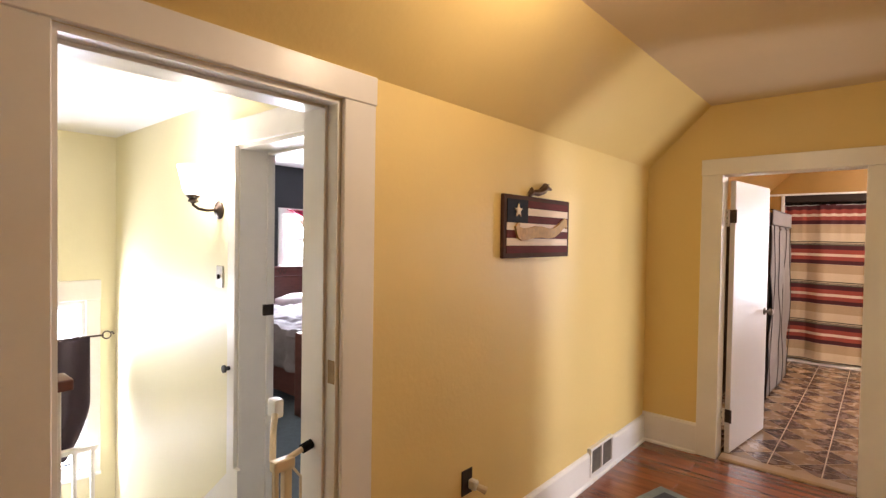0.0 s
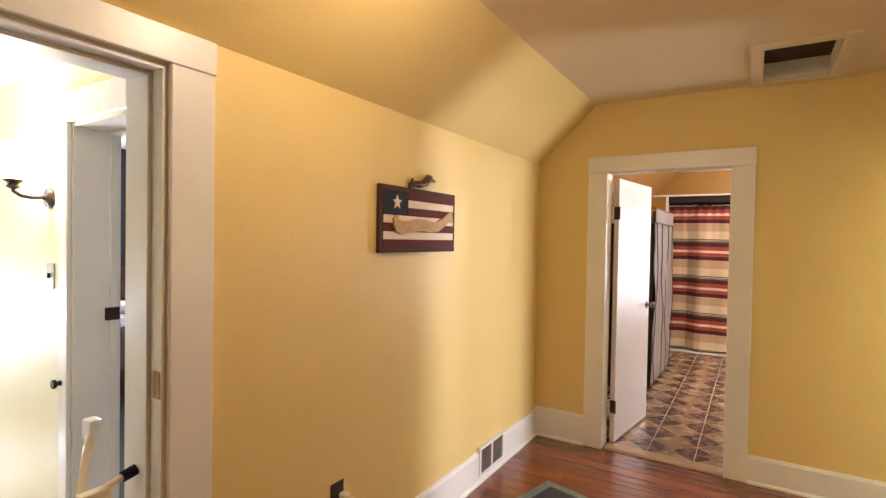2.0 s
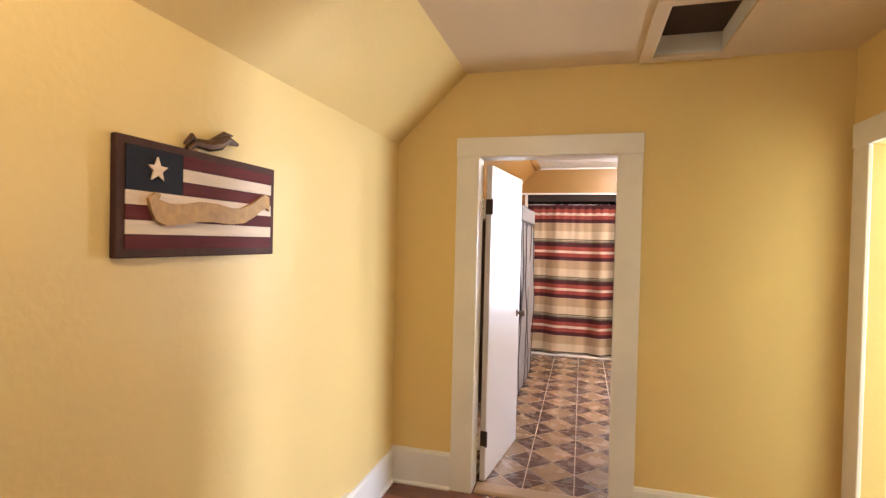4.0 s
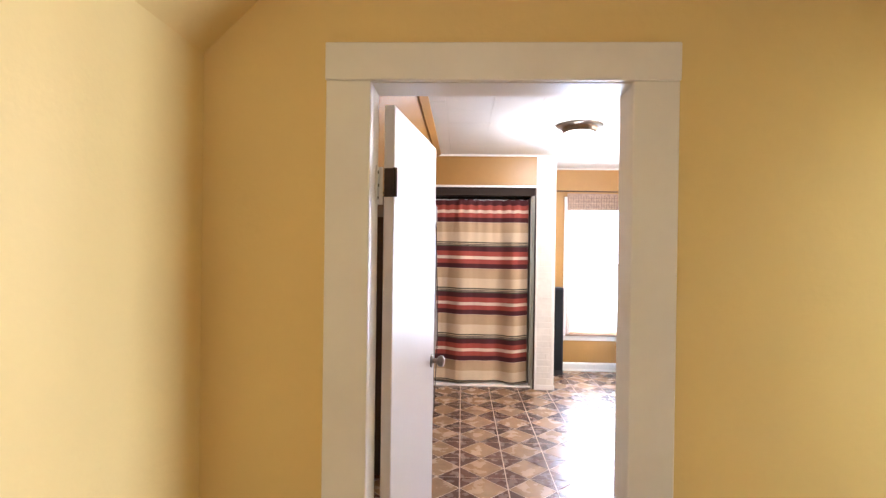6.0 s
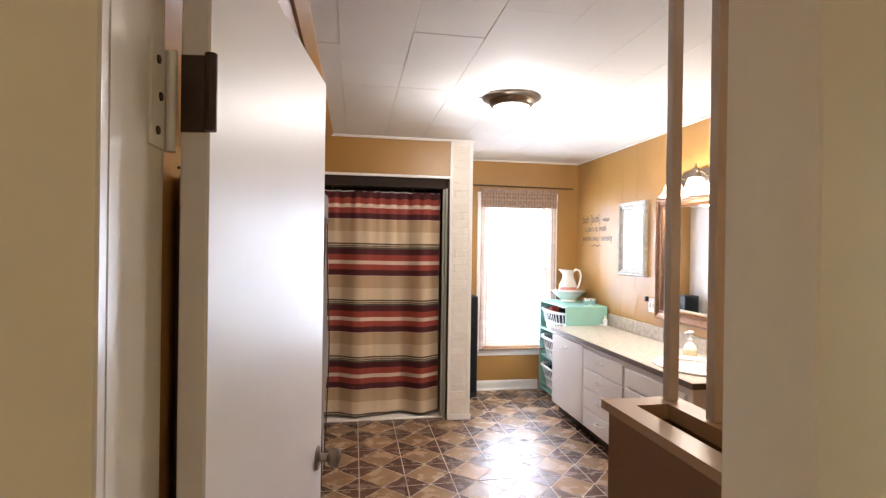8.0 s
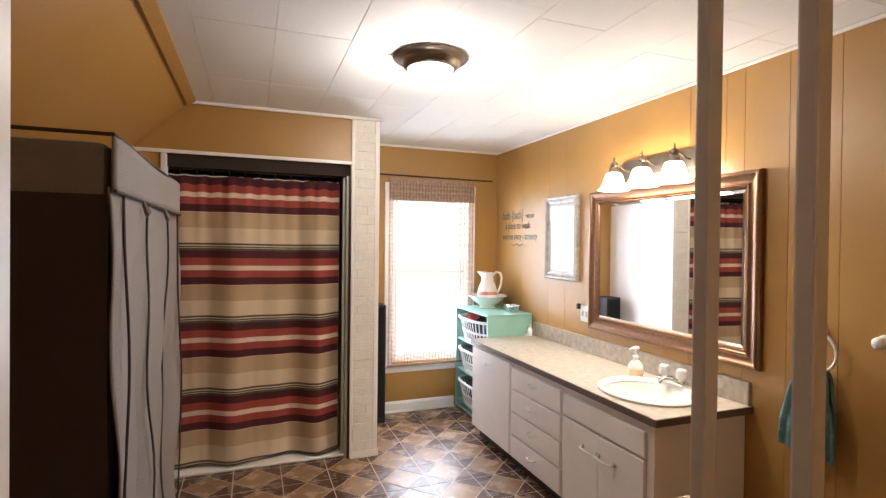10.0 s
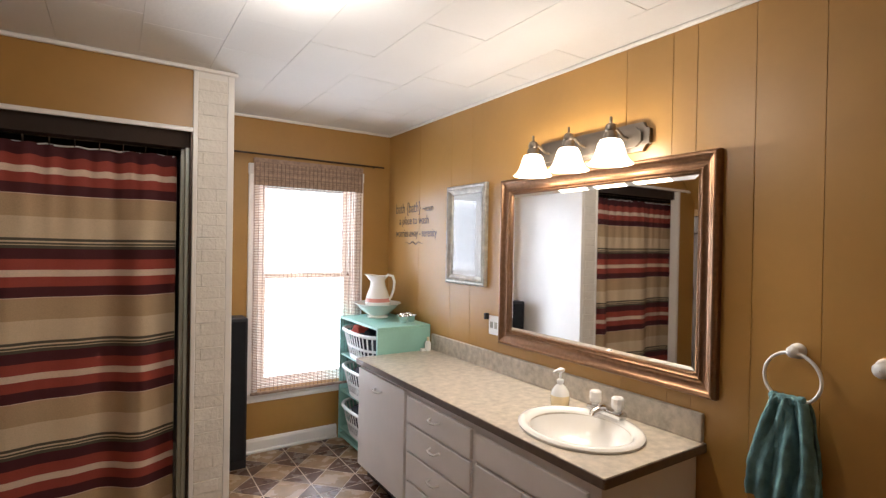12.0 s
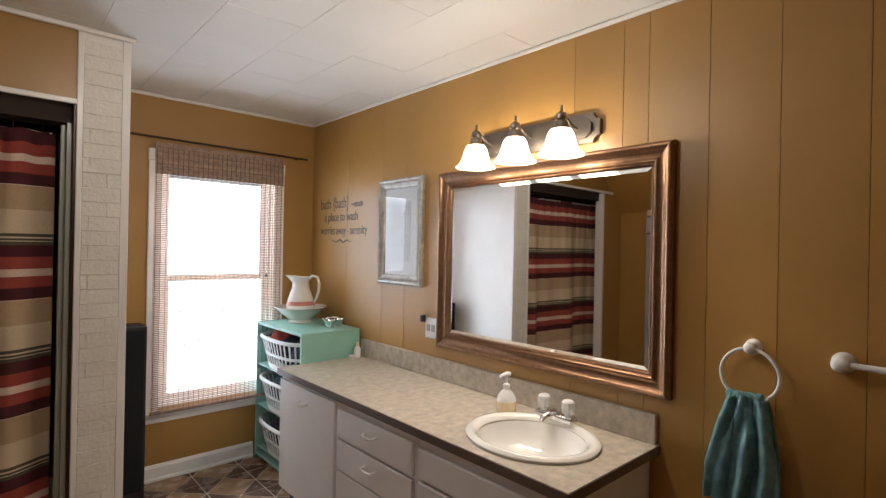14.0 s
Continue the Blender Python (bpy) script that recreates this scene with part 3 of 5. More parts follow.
struct("wall_bedroom_south", B_box(-6.10, XF - 0.001, YS + 0.1, YS + 0.2, 0, 2.5), M["dark_wall"], "charcoal painted bedroom wall", "wall")
struct("wall_bedroom_north", B_box(-6.24, -1.64, 6.5, 6.6, 0, 2.5), M["dark_wall"], "charcoal painted bedroom wall", "wall")
struct("wall_bedroom_east", B_box(-1.76, -1.642, YS + 0.2, 6.5, 0, 2.5), M["dark_wall"], "charcoal painted bedroom wall", "wall")
struct("ceiling_bedroom", B_box(-6.24, -1.642, YS + 0.201, 6.6, 2.47, 2.55), M["white_ceiling"], "white bedroom ceiling", "ceiling")
for nm, a in (("wall_side_south", (XR + 0.1, 3.2, 3.6, 3.7, 0, HC)), ("wall_side_north", (XR + 0.1, 3.2, 5.335, 5.405, 0, HC)), ("wall_side_east", (3.1, 3.2, 3.7, 5.335, 0, HC))):
    struct(nm, B_box(*a), M["cream_wall"], "pale wall of the side room", "wall")
struct("ceiling_side", B_box(XR + 0.1, 3.2, 3.6, 5.4, HC, HC + 0.08), M["white_ceiling"], "white ceiling of the side room", "ceiling")
struct("floor_side", B_box(XR, 3.2, 3.6, 5.4, -0.08, -0.002), M["carpet"], "carpet of the side room", "floor")
struct("ground", B_box(-60, 60, -60, 60, -1.75, -1.61), M["carpet"], "ground outside the house", "ground")

# ---- windows ----


def sash_window(name, axis, d, u0, u1, z0, z1, label, sign=1, rail=None):
    """Double-hung window set in an opening; d: depth of the sash plane."""
    w = thing(name, (0, 0, 0), label, "window", kind="structure")
    put = along_x if axis == "x" else along_y
    part("window_frame", mitred(B(), put, u0, u1, z0, z1, [(0, d - 0.05), (0.03, d - 0.05), (0.03, d + 0.05), (0, d + 0.05)]), M["trim"], w)
    zm = rail or (z0 + z1) / 2
    for za, zb, off in ((z0 + 0.03, zm + 0.02, -0.018 * sign), (zm - 0.02, z1 - 0.03, 0.018 * sign)):
        s = part("sash", mitred(B(), put, u0 + 0.03, u1 - 0.03, za, zb, [(0, d + off - 0.015), (0.038, d + off - 0.015), (0.038, d + off + 0.015), (0, d + off + 0.015)]), M["trim"], w)
        g = part("pane", prism(B(), [(u0 + 0.066, za + 0.036), (u1 - 0.066, za + 0.036), (u1 - 0.066, zb - 0.036), (u0 + 0.066, zb - 0.036)], put, d + off - 0.002, d + off + 0.002), GLASS, s)
        g.visible_shadow = False
    return w


GLASS = bpy.data.materials.new("window_glass")
GLASS.use_nodes = True
gb = GLASS.node_tree.nodes["Principled BSDF"]
gb.inputs["Transmission Weight"].default_value, gb.inputs["Roughness"].default_value, gb.inputs["IOR"].default_value = 1.0, 0.0, 1.45
sash_window("window_bath", "x", BY1 + 0.07, 0.63, 1.40, 0.48, 2.10, "white double-hung bathroom window, bright daylight outside", 1, 1.33)
sash_window("window_stair", "y", XF - 0.05, 1.55, 2.405, -0.25, 1.05, "white stairwell window, bright daylight outside", -1)
sash_window("window_bedroom", "y", -6.15, 4.93, 5.75, 1.17, 1.84, "white bedroom window above the headboard", -1)
for nm, axis, d, face, u0, u1, z0, z1, w in (("window_casing_bath", "x", BY1, -1, 0.63, 1.40, 0.455, 2.10, 0.075), ("window_casing_stair", "y", XF, 1, 1.55, 2.405, -0.25, 1.05, 0.09),
                                            ("window_casing_bedroom", "y", -6.10, 1, 4.93, 5.75, 1.17, 1.84, 0.06)):
    c = casing(nm, axis, d, face, u0, u1, z1, w, 0.15 if "stair" in nm else 0.08, "white painted window casing", bottom=z0)
    if axis == "x":
        part("sill", B_box(u0 - w - 0.02, u1 + w + 0.01, d - 0.045, d + 0.02, z0 - 0.028, z0, bevel=0.005), M["trim"], c)
        part("apron", B_box(u0 - w, u1 + w, d - 0.016, d, z0 - 0.075, z0 - 0.028, bevel=0.003), M["trim"], c)
    else:
        part("sill", B_box(d - 0.02, d + 0.045, u0 - w, u1 + w, z0 - 0.028, z0, bevel=0.005), M["trim"], c)
struct("window_reveal_bath", mitred(B(), along_x, 0.629, 1.401, 0.479, 2.101, [(0.0, BY1 + 0.001), (0.012, BY1 + 0.001), (0.012, BY1 + 0.13)]), M["trim"], "white painted window reveal", "window reveal")

# ---- bathroom things ----
# bathroom door, standing open into the bathroom
dr = thing("door_bath", (-0.992, 5.478, 0.012), "white painted flush door standing open into the bathroom", "door", kind="structure")
HINGE = Matrix.Translation((-0.992, 5.478, 0.012)) @ Matrix.Rotation(radians(82.5), 4, "Z")


def door_part(name, bm, m, label="", parent=None, smooth=False):
    bmesh.ops.transform(bm, matrix=HINGE, verts=bm.verts[:])
    return part(name, bm, m, parent or dr, label, smooth)


slab = door_part("slab", B_box(0.0, 0.765, -0.036, 0.0, 0.0, 1.995, bevel=0.003), M["door"])
for s, y0 in ((-1, -0.036), (1, 0.0)):
    rot = Matrix.Rotation(radians(90 * -s), 4, "X")
    door_part("knob", lathe(B(), [(0.031, 0), (0.031, 0.005), (0.012, 0.010), (0.011, 0.028), (0.022, 0.034), (0.027, 0.046), (0.024, 0.058), (0.012, 0.064), (0.001, 0.065)],
                            (0.705, y0, 0.985), 20, rot), M["nickel"], "tarnished metal door knob", slab, True)
for z in (0.27, 1.735):
    hg = door_part("hinge", tube(B(), [(-0.008, -0.041, z - 0.048), (-0.008, -0.041, z + 0.048)], 0.0075), M["bronze"], "old dark metal hinge")
    door_part("leaf", B_box(-0.0025, -0.0002, -0.036, -0.002, z - 0.048, z + 0.048), M["bronze"], "", hg)
    jl = part("jamb_leaf", B_box(-1.0105, -1.006, 5.425, 5.468, z - 0.062, z + 0.062, bevel=0.001), M["trim"], dr, "white painted hinge leaf")
    for dz in (-0.042, 0.0, 0.042):
        part("screw", lathe(B(), [(0.0055, 0.0), (0.005, 0.002), (0.001, 0.0025)], (-1.006, 5.445 + 0.008 * (dz == 0), z + dz), 10, Matrix.Rotation(radians(90), 4, "Y")), M["bronze"], jl, "dark screw head")
    part("knuckle", tube(B(), [(-1.001, 5.474, z - 0.062), (-1.001, 5.474, z + 0.062)], 0.007, 10), M["trim"], dr, "white painted hinge knuckle", True)

# shower curtain
sc = thing("shower_curtain", (-0.65, 9.42, 0.03), "striped red, maroon, tan and olive woven shower curtain hanging closed", "shower curtain")
CT, CB, PER = 2.062, 0.03, 0.513


def drape(u, v):
    x = -1.315 + 1.328 * u
    z = CT + (CB - CT) * v
    w = 0.45 + 0.55 * min(1, v * 2.2)
    drift = 0.10 * (v - 0.4) * noise.noise(Vector((x * 1.3, 0.0, 4.0)))
    q = x + drift
    fold = 0.038 * math.sin(q * 9.6 + 1.3 * math.sin(2.3 * q)) + 0.017 * math.sin(q * 21 + 1.0 + 0.8 * v)
    fold += 0.014 * noise.noise(Vector((q * 5.5, v * 0.7, 1.0))) + 0.006 * noise.noise(Vector((q * 17, v * 1.6, 7.0)))
    gather = (0.007 * math.sin(x * 60.4) + 0.008 * noise.noise(Vector((x * 24, v * 2, 3.0)))) * max(0, 1 - v * 3.2)
    sag = 0.007 * math.cos(x * 60.4) * max(0, 1 - v * 9)
    t = (1.592 - (z - sag * 0.5) + (0.010 * math.sin(x * 5.1) + 0.008 * noise.noise(Vector((x * 3, v, 9.0)))) * v) / PER
    t = max(t, -0.895)
    return Vector((x, 9.440 + fold * w + gather, z + sag * 0.5)), t + 5


cl = part("cloth", sheet(B(), drape, 220, 70), M["curtain"], sc, smooth=True)
solid(cl, 0.003)
part("liner_hem", tube(B(), [(-1.31 + 0.0436 * i, 9.440, 2.06 + 0.004 * math.sin(i * 2.3)) for i in range(31)], 0.004, 6), M["plastic"], sc, "white top hem")
rod = thing("shower_rod", (-0.75, 9.42, 2.10), "dark metal shower curtain rod with rings", "curtain rod")
part("rod", tube(B(), [(-1.40, 9.440, 2.108), (0.044, 9.440, 2.108)], 0.012, 12), M["nickel"], rod, smooth=True)
ring_me = mesh_of("ring", tube(B(), [(0, 0.022 * math.cos(a), 0.030 * math.sin(a)) for a in [i * math.pi / 6 for i in range(13)]], 0.0025, 5), M["bronze"], True)
for i in range(13):
    r = new("ring", ring_me)
    r.parent, r.matrix_parent_inverse = rod, Matrix.Translation(rod.location).inverted()
    r.location = (-1.285 + 0.104 * i, 9.440, 2.088)

# fabric wardrobe beside the tub
wd = thing("fabric_wardrobe", (-1.24, 7.8, 0), "pale grey cloth wardrobe with dark piping and zipped front", "wardrobe")
WX0, WX1, WY0, WY1, WZ = -1.52, -0.965, 7.12, 8.42, 1.885
part("cover", box(B(), WX0, WX1 - 0.012, WY0 + 0.004, WY1 - 0.004, 0.02, WZ - 0.02, bevel=0.02, seg=2), M["grey_cloth"], wd)
vb = B()
sheet(vb, lambda u, v: (Vector((WX1 + 0.006 + 0.004 * math.sin(u * 9), WY0 + (WY1 - WY0) * u, WZ - 0.15 * v - 0.006 * math.sin(u * 5) * (1 - v))), 0), 30, 6)
solid(part("valance", vb, M["grey_cloth"], wd, smooth=True), 0.006)
fb = B()
sheet(fb, lambda u, v: (Vector((WX1 - 0.004 + 0.022 * math.sin(u * 13 + 3.5 * v) * math.sin(math.pi * v) + 0.008 * math.sin(v * 17 + u * 5), WY0 + (WY1 - WY0) * u, WZ - 0.14 - (WZ - 0.17) * v)), 0), 60, 50)
solid(part("front", fb, M["grey_cloth"], wd, smooth=True), 0.004)
for y, w in ((WY0 + 0.10, 0.006), (WY0 + 0.50, 0.022), (WY0 + 0.92, 0.018), (WY1 - 0.08, 0.008)):
    part("piping", tube(B(), [(WX1 + 0.010 + 0.022 * math.sin((y - WY0) / (WY1 - WY0) * 13 + 3.5 * k / 24) * math.sin(math.pi * k / 24), y + 1.7 * w * math.sin(k * 0.75 + y * 3), WZ - 0.15 - (WZ - 0.19) * k / 24) for k in range(25)], 0.0042, 6), M["dark_piping"], wd)
part("piping", tube(B(), [(WX1 + 0.012, WY0, WZ - 0.15), (WX1 + 0.012, WY1, WZ - 0.15)], 0.005, 6), M["dark_piping"], wd)
part("piping", tube(B(), [(WX0, WY0, WZ), (WX1 + 0.006, WY0, WZ), (WX1 + 0.006, WY1, WZ), (WX0, WY1, WZ)], 0.006, 6), M["dark_piping"], wd)
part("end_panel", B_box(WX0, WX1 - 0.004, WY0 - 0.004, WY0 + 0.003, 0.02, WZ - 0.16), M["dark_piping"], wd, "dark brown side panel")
for y in (WY0 + 0.36, WY0 + 0.80):
    part("tie", tube(B(), [(WX1 + 0.014, y, WZ - 0.15), (WX1 + 0.024, y + 0.02, WZ - 0.185), (WX1 + 0.016, y + 0.055, WZ - 0.20)], [0.006, 0.012, 0.004], 6), M["grey_cloth"], wd)

# vanity cabinets and worktop
VX = 1.140
GRP = "vanity cabinets under the worktop"


def pull(parent, y, z, w=0.085):
    part("handle", tube(B(), [(VX - 0.018, y - w / 2, z), (VX - 0.047, y - w / 2 + 0.006, z - 0.004), (VX - 0.051, y, z - 0.008), (VX - 0.047, y + w / 2 - 0.006, z - 0.004), (VX - 0.018, y + w / 2, z)], 0.0062, 8),
         M["porcelain"], parent, "glossy white wire handle", smooth=True)


def cabinet(name, y0, y1, label, hollow=False):
    c = thing(name, (1.43, (y0 + y1) / 2, 0), label, "cabinet", GRP)
    if not hollow:
        part("body", B_box(VX, 1.715, y0 + 0.001, y1 - 0.001, 0.09, 0.774), M["cabinet"], c)
    else:
        for nm, a in (("side_panel", (VX, 1.715, y0 + 0.001, y0 + 0.019)), ("side_panel", (VX, 1.715, y1 - 0.019, y1 - 0.001)), ("face_frame", (VX, VX + 0.018, y0 + 0.019, y1 - 0.019)), ("back_panel", (1.70, 1.715, y0 + 0.019, y1 - 0.019))):
            part(nm, B_box(*a, 0.09, 0.774), M["cabinet"], c)
    # shade under the cabinet is put into the toe kick's colour
    part("toe_kick", B_box(VX + 0.06, 1.715, y0 + 0.001, y1 - 0.001, 0.0, 0.09), M["recess_shade"], c, "recessed toe kick with the shade put into its colour")
    return c


def front(c, name, y0, y1, z0, z1):
    return part(name, B_box(VX - 0.019, VX - 0.001, y0, y1, z0, z1, bevel=0.004, seg=2), M["cabinet"], c)


c1 = cabinet("base_cabinet", 8.752, 9.42, "white painted base cabinet with one tall door")
d = front(c1, "door", 8.768, 9.41, 0.105, 0.755)
pull(d, 9.10, 0.675)
c2 = cabinet("drawer_cabinet", 8.102, 8.752, "white painted cabinet with four drawers")
for z0, z1 in ((0.592, 0.735), (0.432, 0.580), (0.268, 0.420), (0.105, 0.256)):
    d = front(c2, "drawer", 8.128, 8.738, z0, z1)
    pull(d, 8.433, (z0 + z1) / 2 + 0.02)
c3 = cabinet("sink_cabinet", 7.385, 8.102, "white painted sink cabinet with two doors under a false drawer", True)
front(c3, "false_drawer", 7.435, 8.088, 0.606, 0.728)
for y0, y1, hy in ((7.770, 8.088, 7.838), (7.435, 7.766, 7.698)):
    d = front(c3, "door", y0, y1, 0.105, 0.590)
    pull(d, hy, 0.49, 0.125)
    for e in (-0.0625, 0.0625):
        part("handle_rose", lathe(B(), [(0.013, 0), (0.012, 0.006), (0.006, 0.010)], (VX - 0.019, hy + e, 0.49), 12, Matrix.Rotation(radians(-90), 4, "Y")), M["frame_silver"], d, "silver handle rose", True)
wt = thing("worktop", (1.42, 8.4, 0.775), "grey-brown mottled laminate worktop with backsplash", "worktop")
SX, SY = 1.398, 7.722


def slab_with_hole(bm, x0, x1, y0, y1, z0, z1, cx, cy, rx, ry, n=64):
    """Slab with an oval hole: quads run from the oval to the edge of the rectangle."""
    turns = sorted({*[2 * math.pi * k / n for k in range(n)], *[math.atan2(y - cy, x - cx) % (2 * math.pi) for x in (x0, x1) for y in (y0, y1)]})
    rows = []
    for a in turns:
        c, s = math.cos(a), math.sin(a)
        t = min([((x1 if c > 0 else x0) - cx) / c if abs(c) > 1e-6 else 9, ((y1 if s > 0 else y0) - cy) / s if abs(s) > 1e-6 else 9])
        k = 1 / math.hypot(c / rx, s / ry)
        rows.append([bm.verts.new(v) for v in ((cx + c * k, cy + s * k, z1), (cx + c * t, cy + s * t, z1), (cx + c * t, cy + s * t, z0), (cx + c * k, cy + s * k, z0))])
    for a, b in zip(rows, rows[1:] + rows[:1]):
        for i in range(4):
            bm.faces.new((a[i], a[(i + 1) % 4], b[(i + 1) % 4], b[i]))
    bmesh.ops.recalc_face_normals(bm, faces=bm.faces[:])
    return bm


slab_bm = slab_with_hole(B(), 1.112, 1.724, 7.353, 8.15, 0.777, 0.815, SX, SY, 0.195, 0.222)
box(slab_bm, 1.112, 1.724, 8.15, 9.43, 0.777, 0.815)
bmesh.ops.remove_doubles(slab_bm, verts=slab_bm.verts[:], dist=0.0004)
slab_ob = part("slab", slab_bm, M["laminate"], wt)
part("front_edge", B_box(1.1085, 1.112, 7.3535, 9.43, 0.778, 0.812), M["laminate_edge"], wt, "dark laminate edge")
part("end_edge", B_box(1.112, 1.724, 7.3495, 7.353, 0.778, 0.812), M["laminate_edge"], wt, "dark laminate edge")
part("backsplash", B_box(1.704, 1.7265, 7.36, 9.43, 0.815, 0.932, bevel=0.004), M["laminate"], wt)
# sink
sk = thing("sink", (SX, SY, 0.816), "white oval drop-in sink", "sink")
part("bowl", lathe(B(), [(0.255, 0.816), (0.258, 0.826), (0.250, 0.834), (0.236, 0.836), (0.220, 0.830), (0.208, 0.815), (0.198, 0.785), (0.180, 0.745), (0.145, 0.712), (0.08, 0.698), (0.02, 0.694), (0.001, 0.694)], (SX, SY, 0), 56, None, (0.94, 1.08)), M["porcelain"], sk, smooth=True)
part("drain", lathe(B(), [(0.022, 0.6965), (0.020, 0.699), (0.001, 0.698)], (SX + 0.01, SY, 0), 20), M["chrome"], sk, "chrome drain", smooth=True)
fc = thing("faucet", (1.615, 7.757, 0.832), "chrome faucet with two clear acrylic knobs", "faucet")
part("base", box(B(), 1.586, 1.642, 7.662, 7.852, 0.830, 0.862, bevel=0.012, seg=3), M["chrome"], fc, smooth=True)
part("spout", tube(B(), [(1.615, 7.757, 0.848), (1.600, 7.757, 0.862), (1.57, 7.757, 0.864), (1.525, 7.757, 0.854), (1.517, 7.757, 0.842)], [0.022, 0.020, 0.017, 0.014, 0.012], 12), M["chrome"], fc, smooth=True)
for y in (7.695, 7.819):
    part("knob", lathe(B(), [(0.016, 0.858), (0.016, 0.872), (0.026, 0.876), (0.030, 0.895), (0.028, 0.920), (0.021, 0.927), (0.001, 0.927)], (1.615, y, 0), 10), M["clear_plastic"], fc, "clear acrylic faucet knob")
sp = thing("soap_dispenser", (1.555, 7.985, 0.816), "clear pump bottle of cream hand soap beside the sink", "soap bottle")
bt = part("bottle", lathe(B(), [(0.001, 0.816), (0.036, 0.816), (0.043, 0.824), (0.046, 0.850), (0.045, 0.872)], (1.555, 7.985, 0), 24), M["soap"], sp, "cream soap in the bottle", smooth=True)
part("bottle_top", lathe(B(), [(0.045, 0.872), (0.041, 0.892), (0.026, 0.914), (0.014, 0.924), (0.014, 0.932)], (1.555, 7.985, 0), 24), M["clear_plastic"], sp, "clear plastic shoulder", smooth=True)
part("collar", lathe(B(), [(0.016, 0.93), (0.017, 0.945), (0.012, 0.948), (0.005, 0.950), (0.005, 0.985), (0.001, 0.985)], (1.555, 7.985, 0), 16), M["plastic"], sp, "white pump collar", smooth=True)
part("pump_head", tube(B(), [(1.575, 7.985, 0.990), (1.555, 7.985, 0.992), (1.53, 7.99, 0.990), (1.515, 7.993, 0.982)], [0.010, 0.012, 0.007, 0.005], 10), M["plastic"], sp, "white pump head", smooth=True)


def facing_x(x):
    return lambda u, v, d: Vector((x - d, u, v))


# mirror
mr = thing("wall_mirror", (1.72, 7.98, 1.0), "large mirror in a bronze and gilt moulded frame", "mirror")
MY0, MY1, MZ0, MZ1 = 7.306, 8.640, 1.0, 1.99
part("frame", mitred(B(), facing_x(BX1), MY0, MY1, MZ0, MZ1, [(0, 0), (0.0, 0.026), (0.004, 0.034), (0.010, 0.039), (0.017, 0.040), (0.023, 0.037), (0.027, 0.031), (0.034, 0.026), (0.044, 0.022), (0.054, 0.021), (0.062, 0.023), (0.067, 0.027), (0.072, 0.027), (0.076, 0.022), (0.080, 0.019), (0.088, 0.018), (0.092, 0.008)]), M["frame_bronze"], mr, "bronze and gilt moulded frame")
bb = B()
for k in range(106):
    for z in (MZ0 + 0.084, MZ1 - 0.084):
        bmesh.ops.create_icosphere(bb, subdivisions=1, radius=0.0042, matrix=Matrix.Translation((BX1 - 0.0235, MY0 + 0.09 + k * 0.0109, z)))
for k in range(75):
    for y in (MY0 + 0.084, MY1 - 0.084):
        bmesh.ops.create_icosphere(bb, subdivisions=1, radius=0.0042, matrix=Matrix.Translation((BX1 - 0.0235, y, MZ0 + 0.09 + k * 0.0109)))
part("beading", bb, M["frame_bronze"], mr, "row of small bronze beads", smooth=True)
part("glass", mitred(B(), facing_x(BX1), MY0 + 0.088, MY1 - 0.088, MZ0 + 0.088, MZ1 - 0.088, [(0, 0.009), (0.022, 0.0125)]), M["mirror"], mr, "bevelled mirror edge")
part("glass", prism(B(), [(MY0 + 0.110, MZ0 + 0.110), (MY1 - 0.110, MZ0 + 0.110), (MY1 - 0.110, MZ1 - 0.110), (MY0 + 0.110, MZ1 - 0.110)], facing_x(BX1), 0.0125, 0.004), M["mirror"], mr, "silvered mirror glass")
# framed picture
pf = thing("framed_picture", (1.72, 9.02, 1.33), "small framed picture behind glass in a distressed silver frame", "picture frame")
PY0, PY1, PZ0, PZ1 = 8.795, 9.248, 1.328, 2.001
part("frame", mitred(B(), facing_x(BX1), PY0, PY1, PZ0, PZ1, [(0, 0), (0, 0.022), (0.010, 0.030), (0.022, 0.026), (0.030, 0.030), (0.044, 0.018), (0.058, 0.014), (0.062, 0.004)]), M["frame_silver"], pf)
part("sheet", B_box(BX1 - 0.004, BX1 - 0.001, PY0 + 0.055, PY1 - 0.055, PZ0 + 0.055, PZ1 - 0.055), M["paper"], pf, "white mounted print")
part("print", B_box(BX1 - 0.0055, BX1 - 0.004, PY0 + 0.13, PY1 - 0.13, PZ0 + 0.15, PZ1 - 0.15), M["print_grey"], pf, "faint grey print")
pane = part("pane", B_box(BX1 - 0.009, BX1 - 0.007, PY0 + 0.058, PY1 - 0.058, PZ0 + 0.058, PZ1 - 0.058), GLASS, pf)
pane.visible_shadow = False

# vanity light
vl = thing("vanity_light", (1.70, 7.98, 2.1), "three-shade vanity light on a brushed nickel back plate", "wall light")
pl = [(7.625, 2.062), (7.625, 2.128), (7.640, 2.132), (7.652, 2.144), (7.660, 2.160), (8.300, 2.160), (8.308, 2.144), (8.322, 2.132), (8.340, 2.128), (8.340, 2.062), (8.322, 2.058), (8.308, 2.046), (8.300, 2.030), (7.660, 2.030), (7.652, 2.046), (7.640, 2.058)]
part("back_plate", prism(B(), pl, facing_x(BX1), 0.0, 0.022), M["nickel"], vl)
part("back_plate_step", prism(B(), [(7.660, 2.075), (7.660, 2.115), (7.688, 2.138), (8.272, 2.138), (8.300, 2.115), (8.300, 2.075), (8.272, 2.052), (7.688, 2.052)], facing_x(BX1), 0.022, 0.036), M["nickel"], vl)
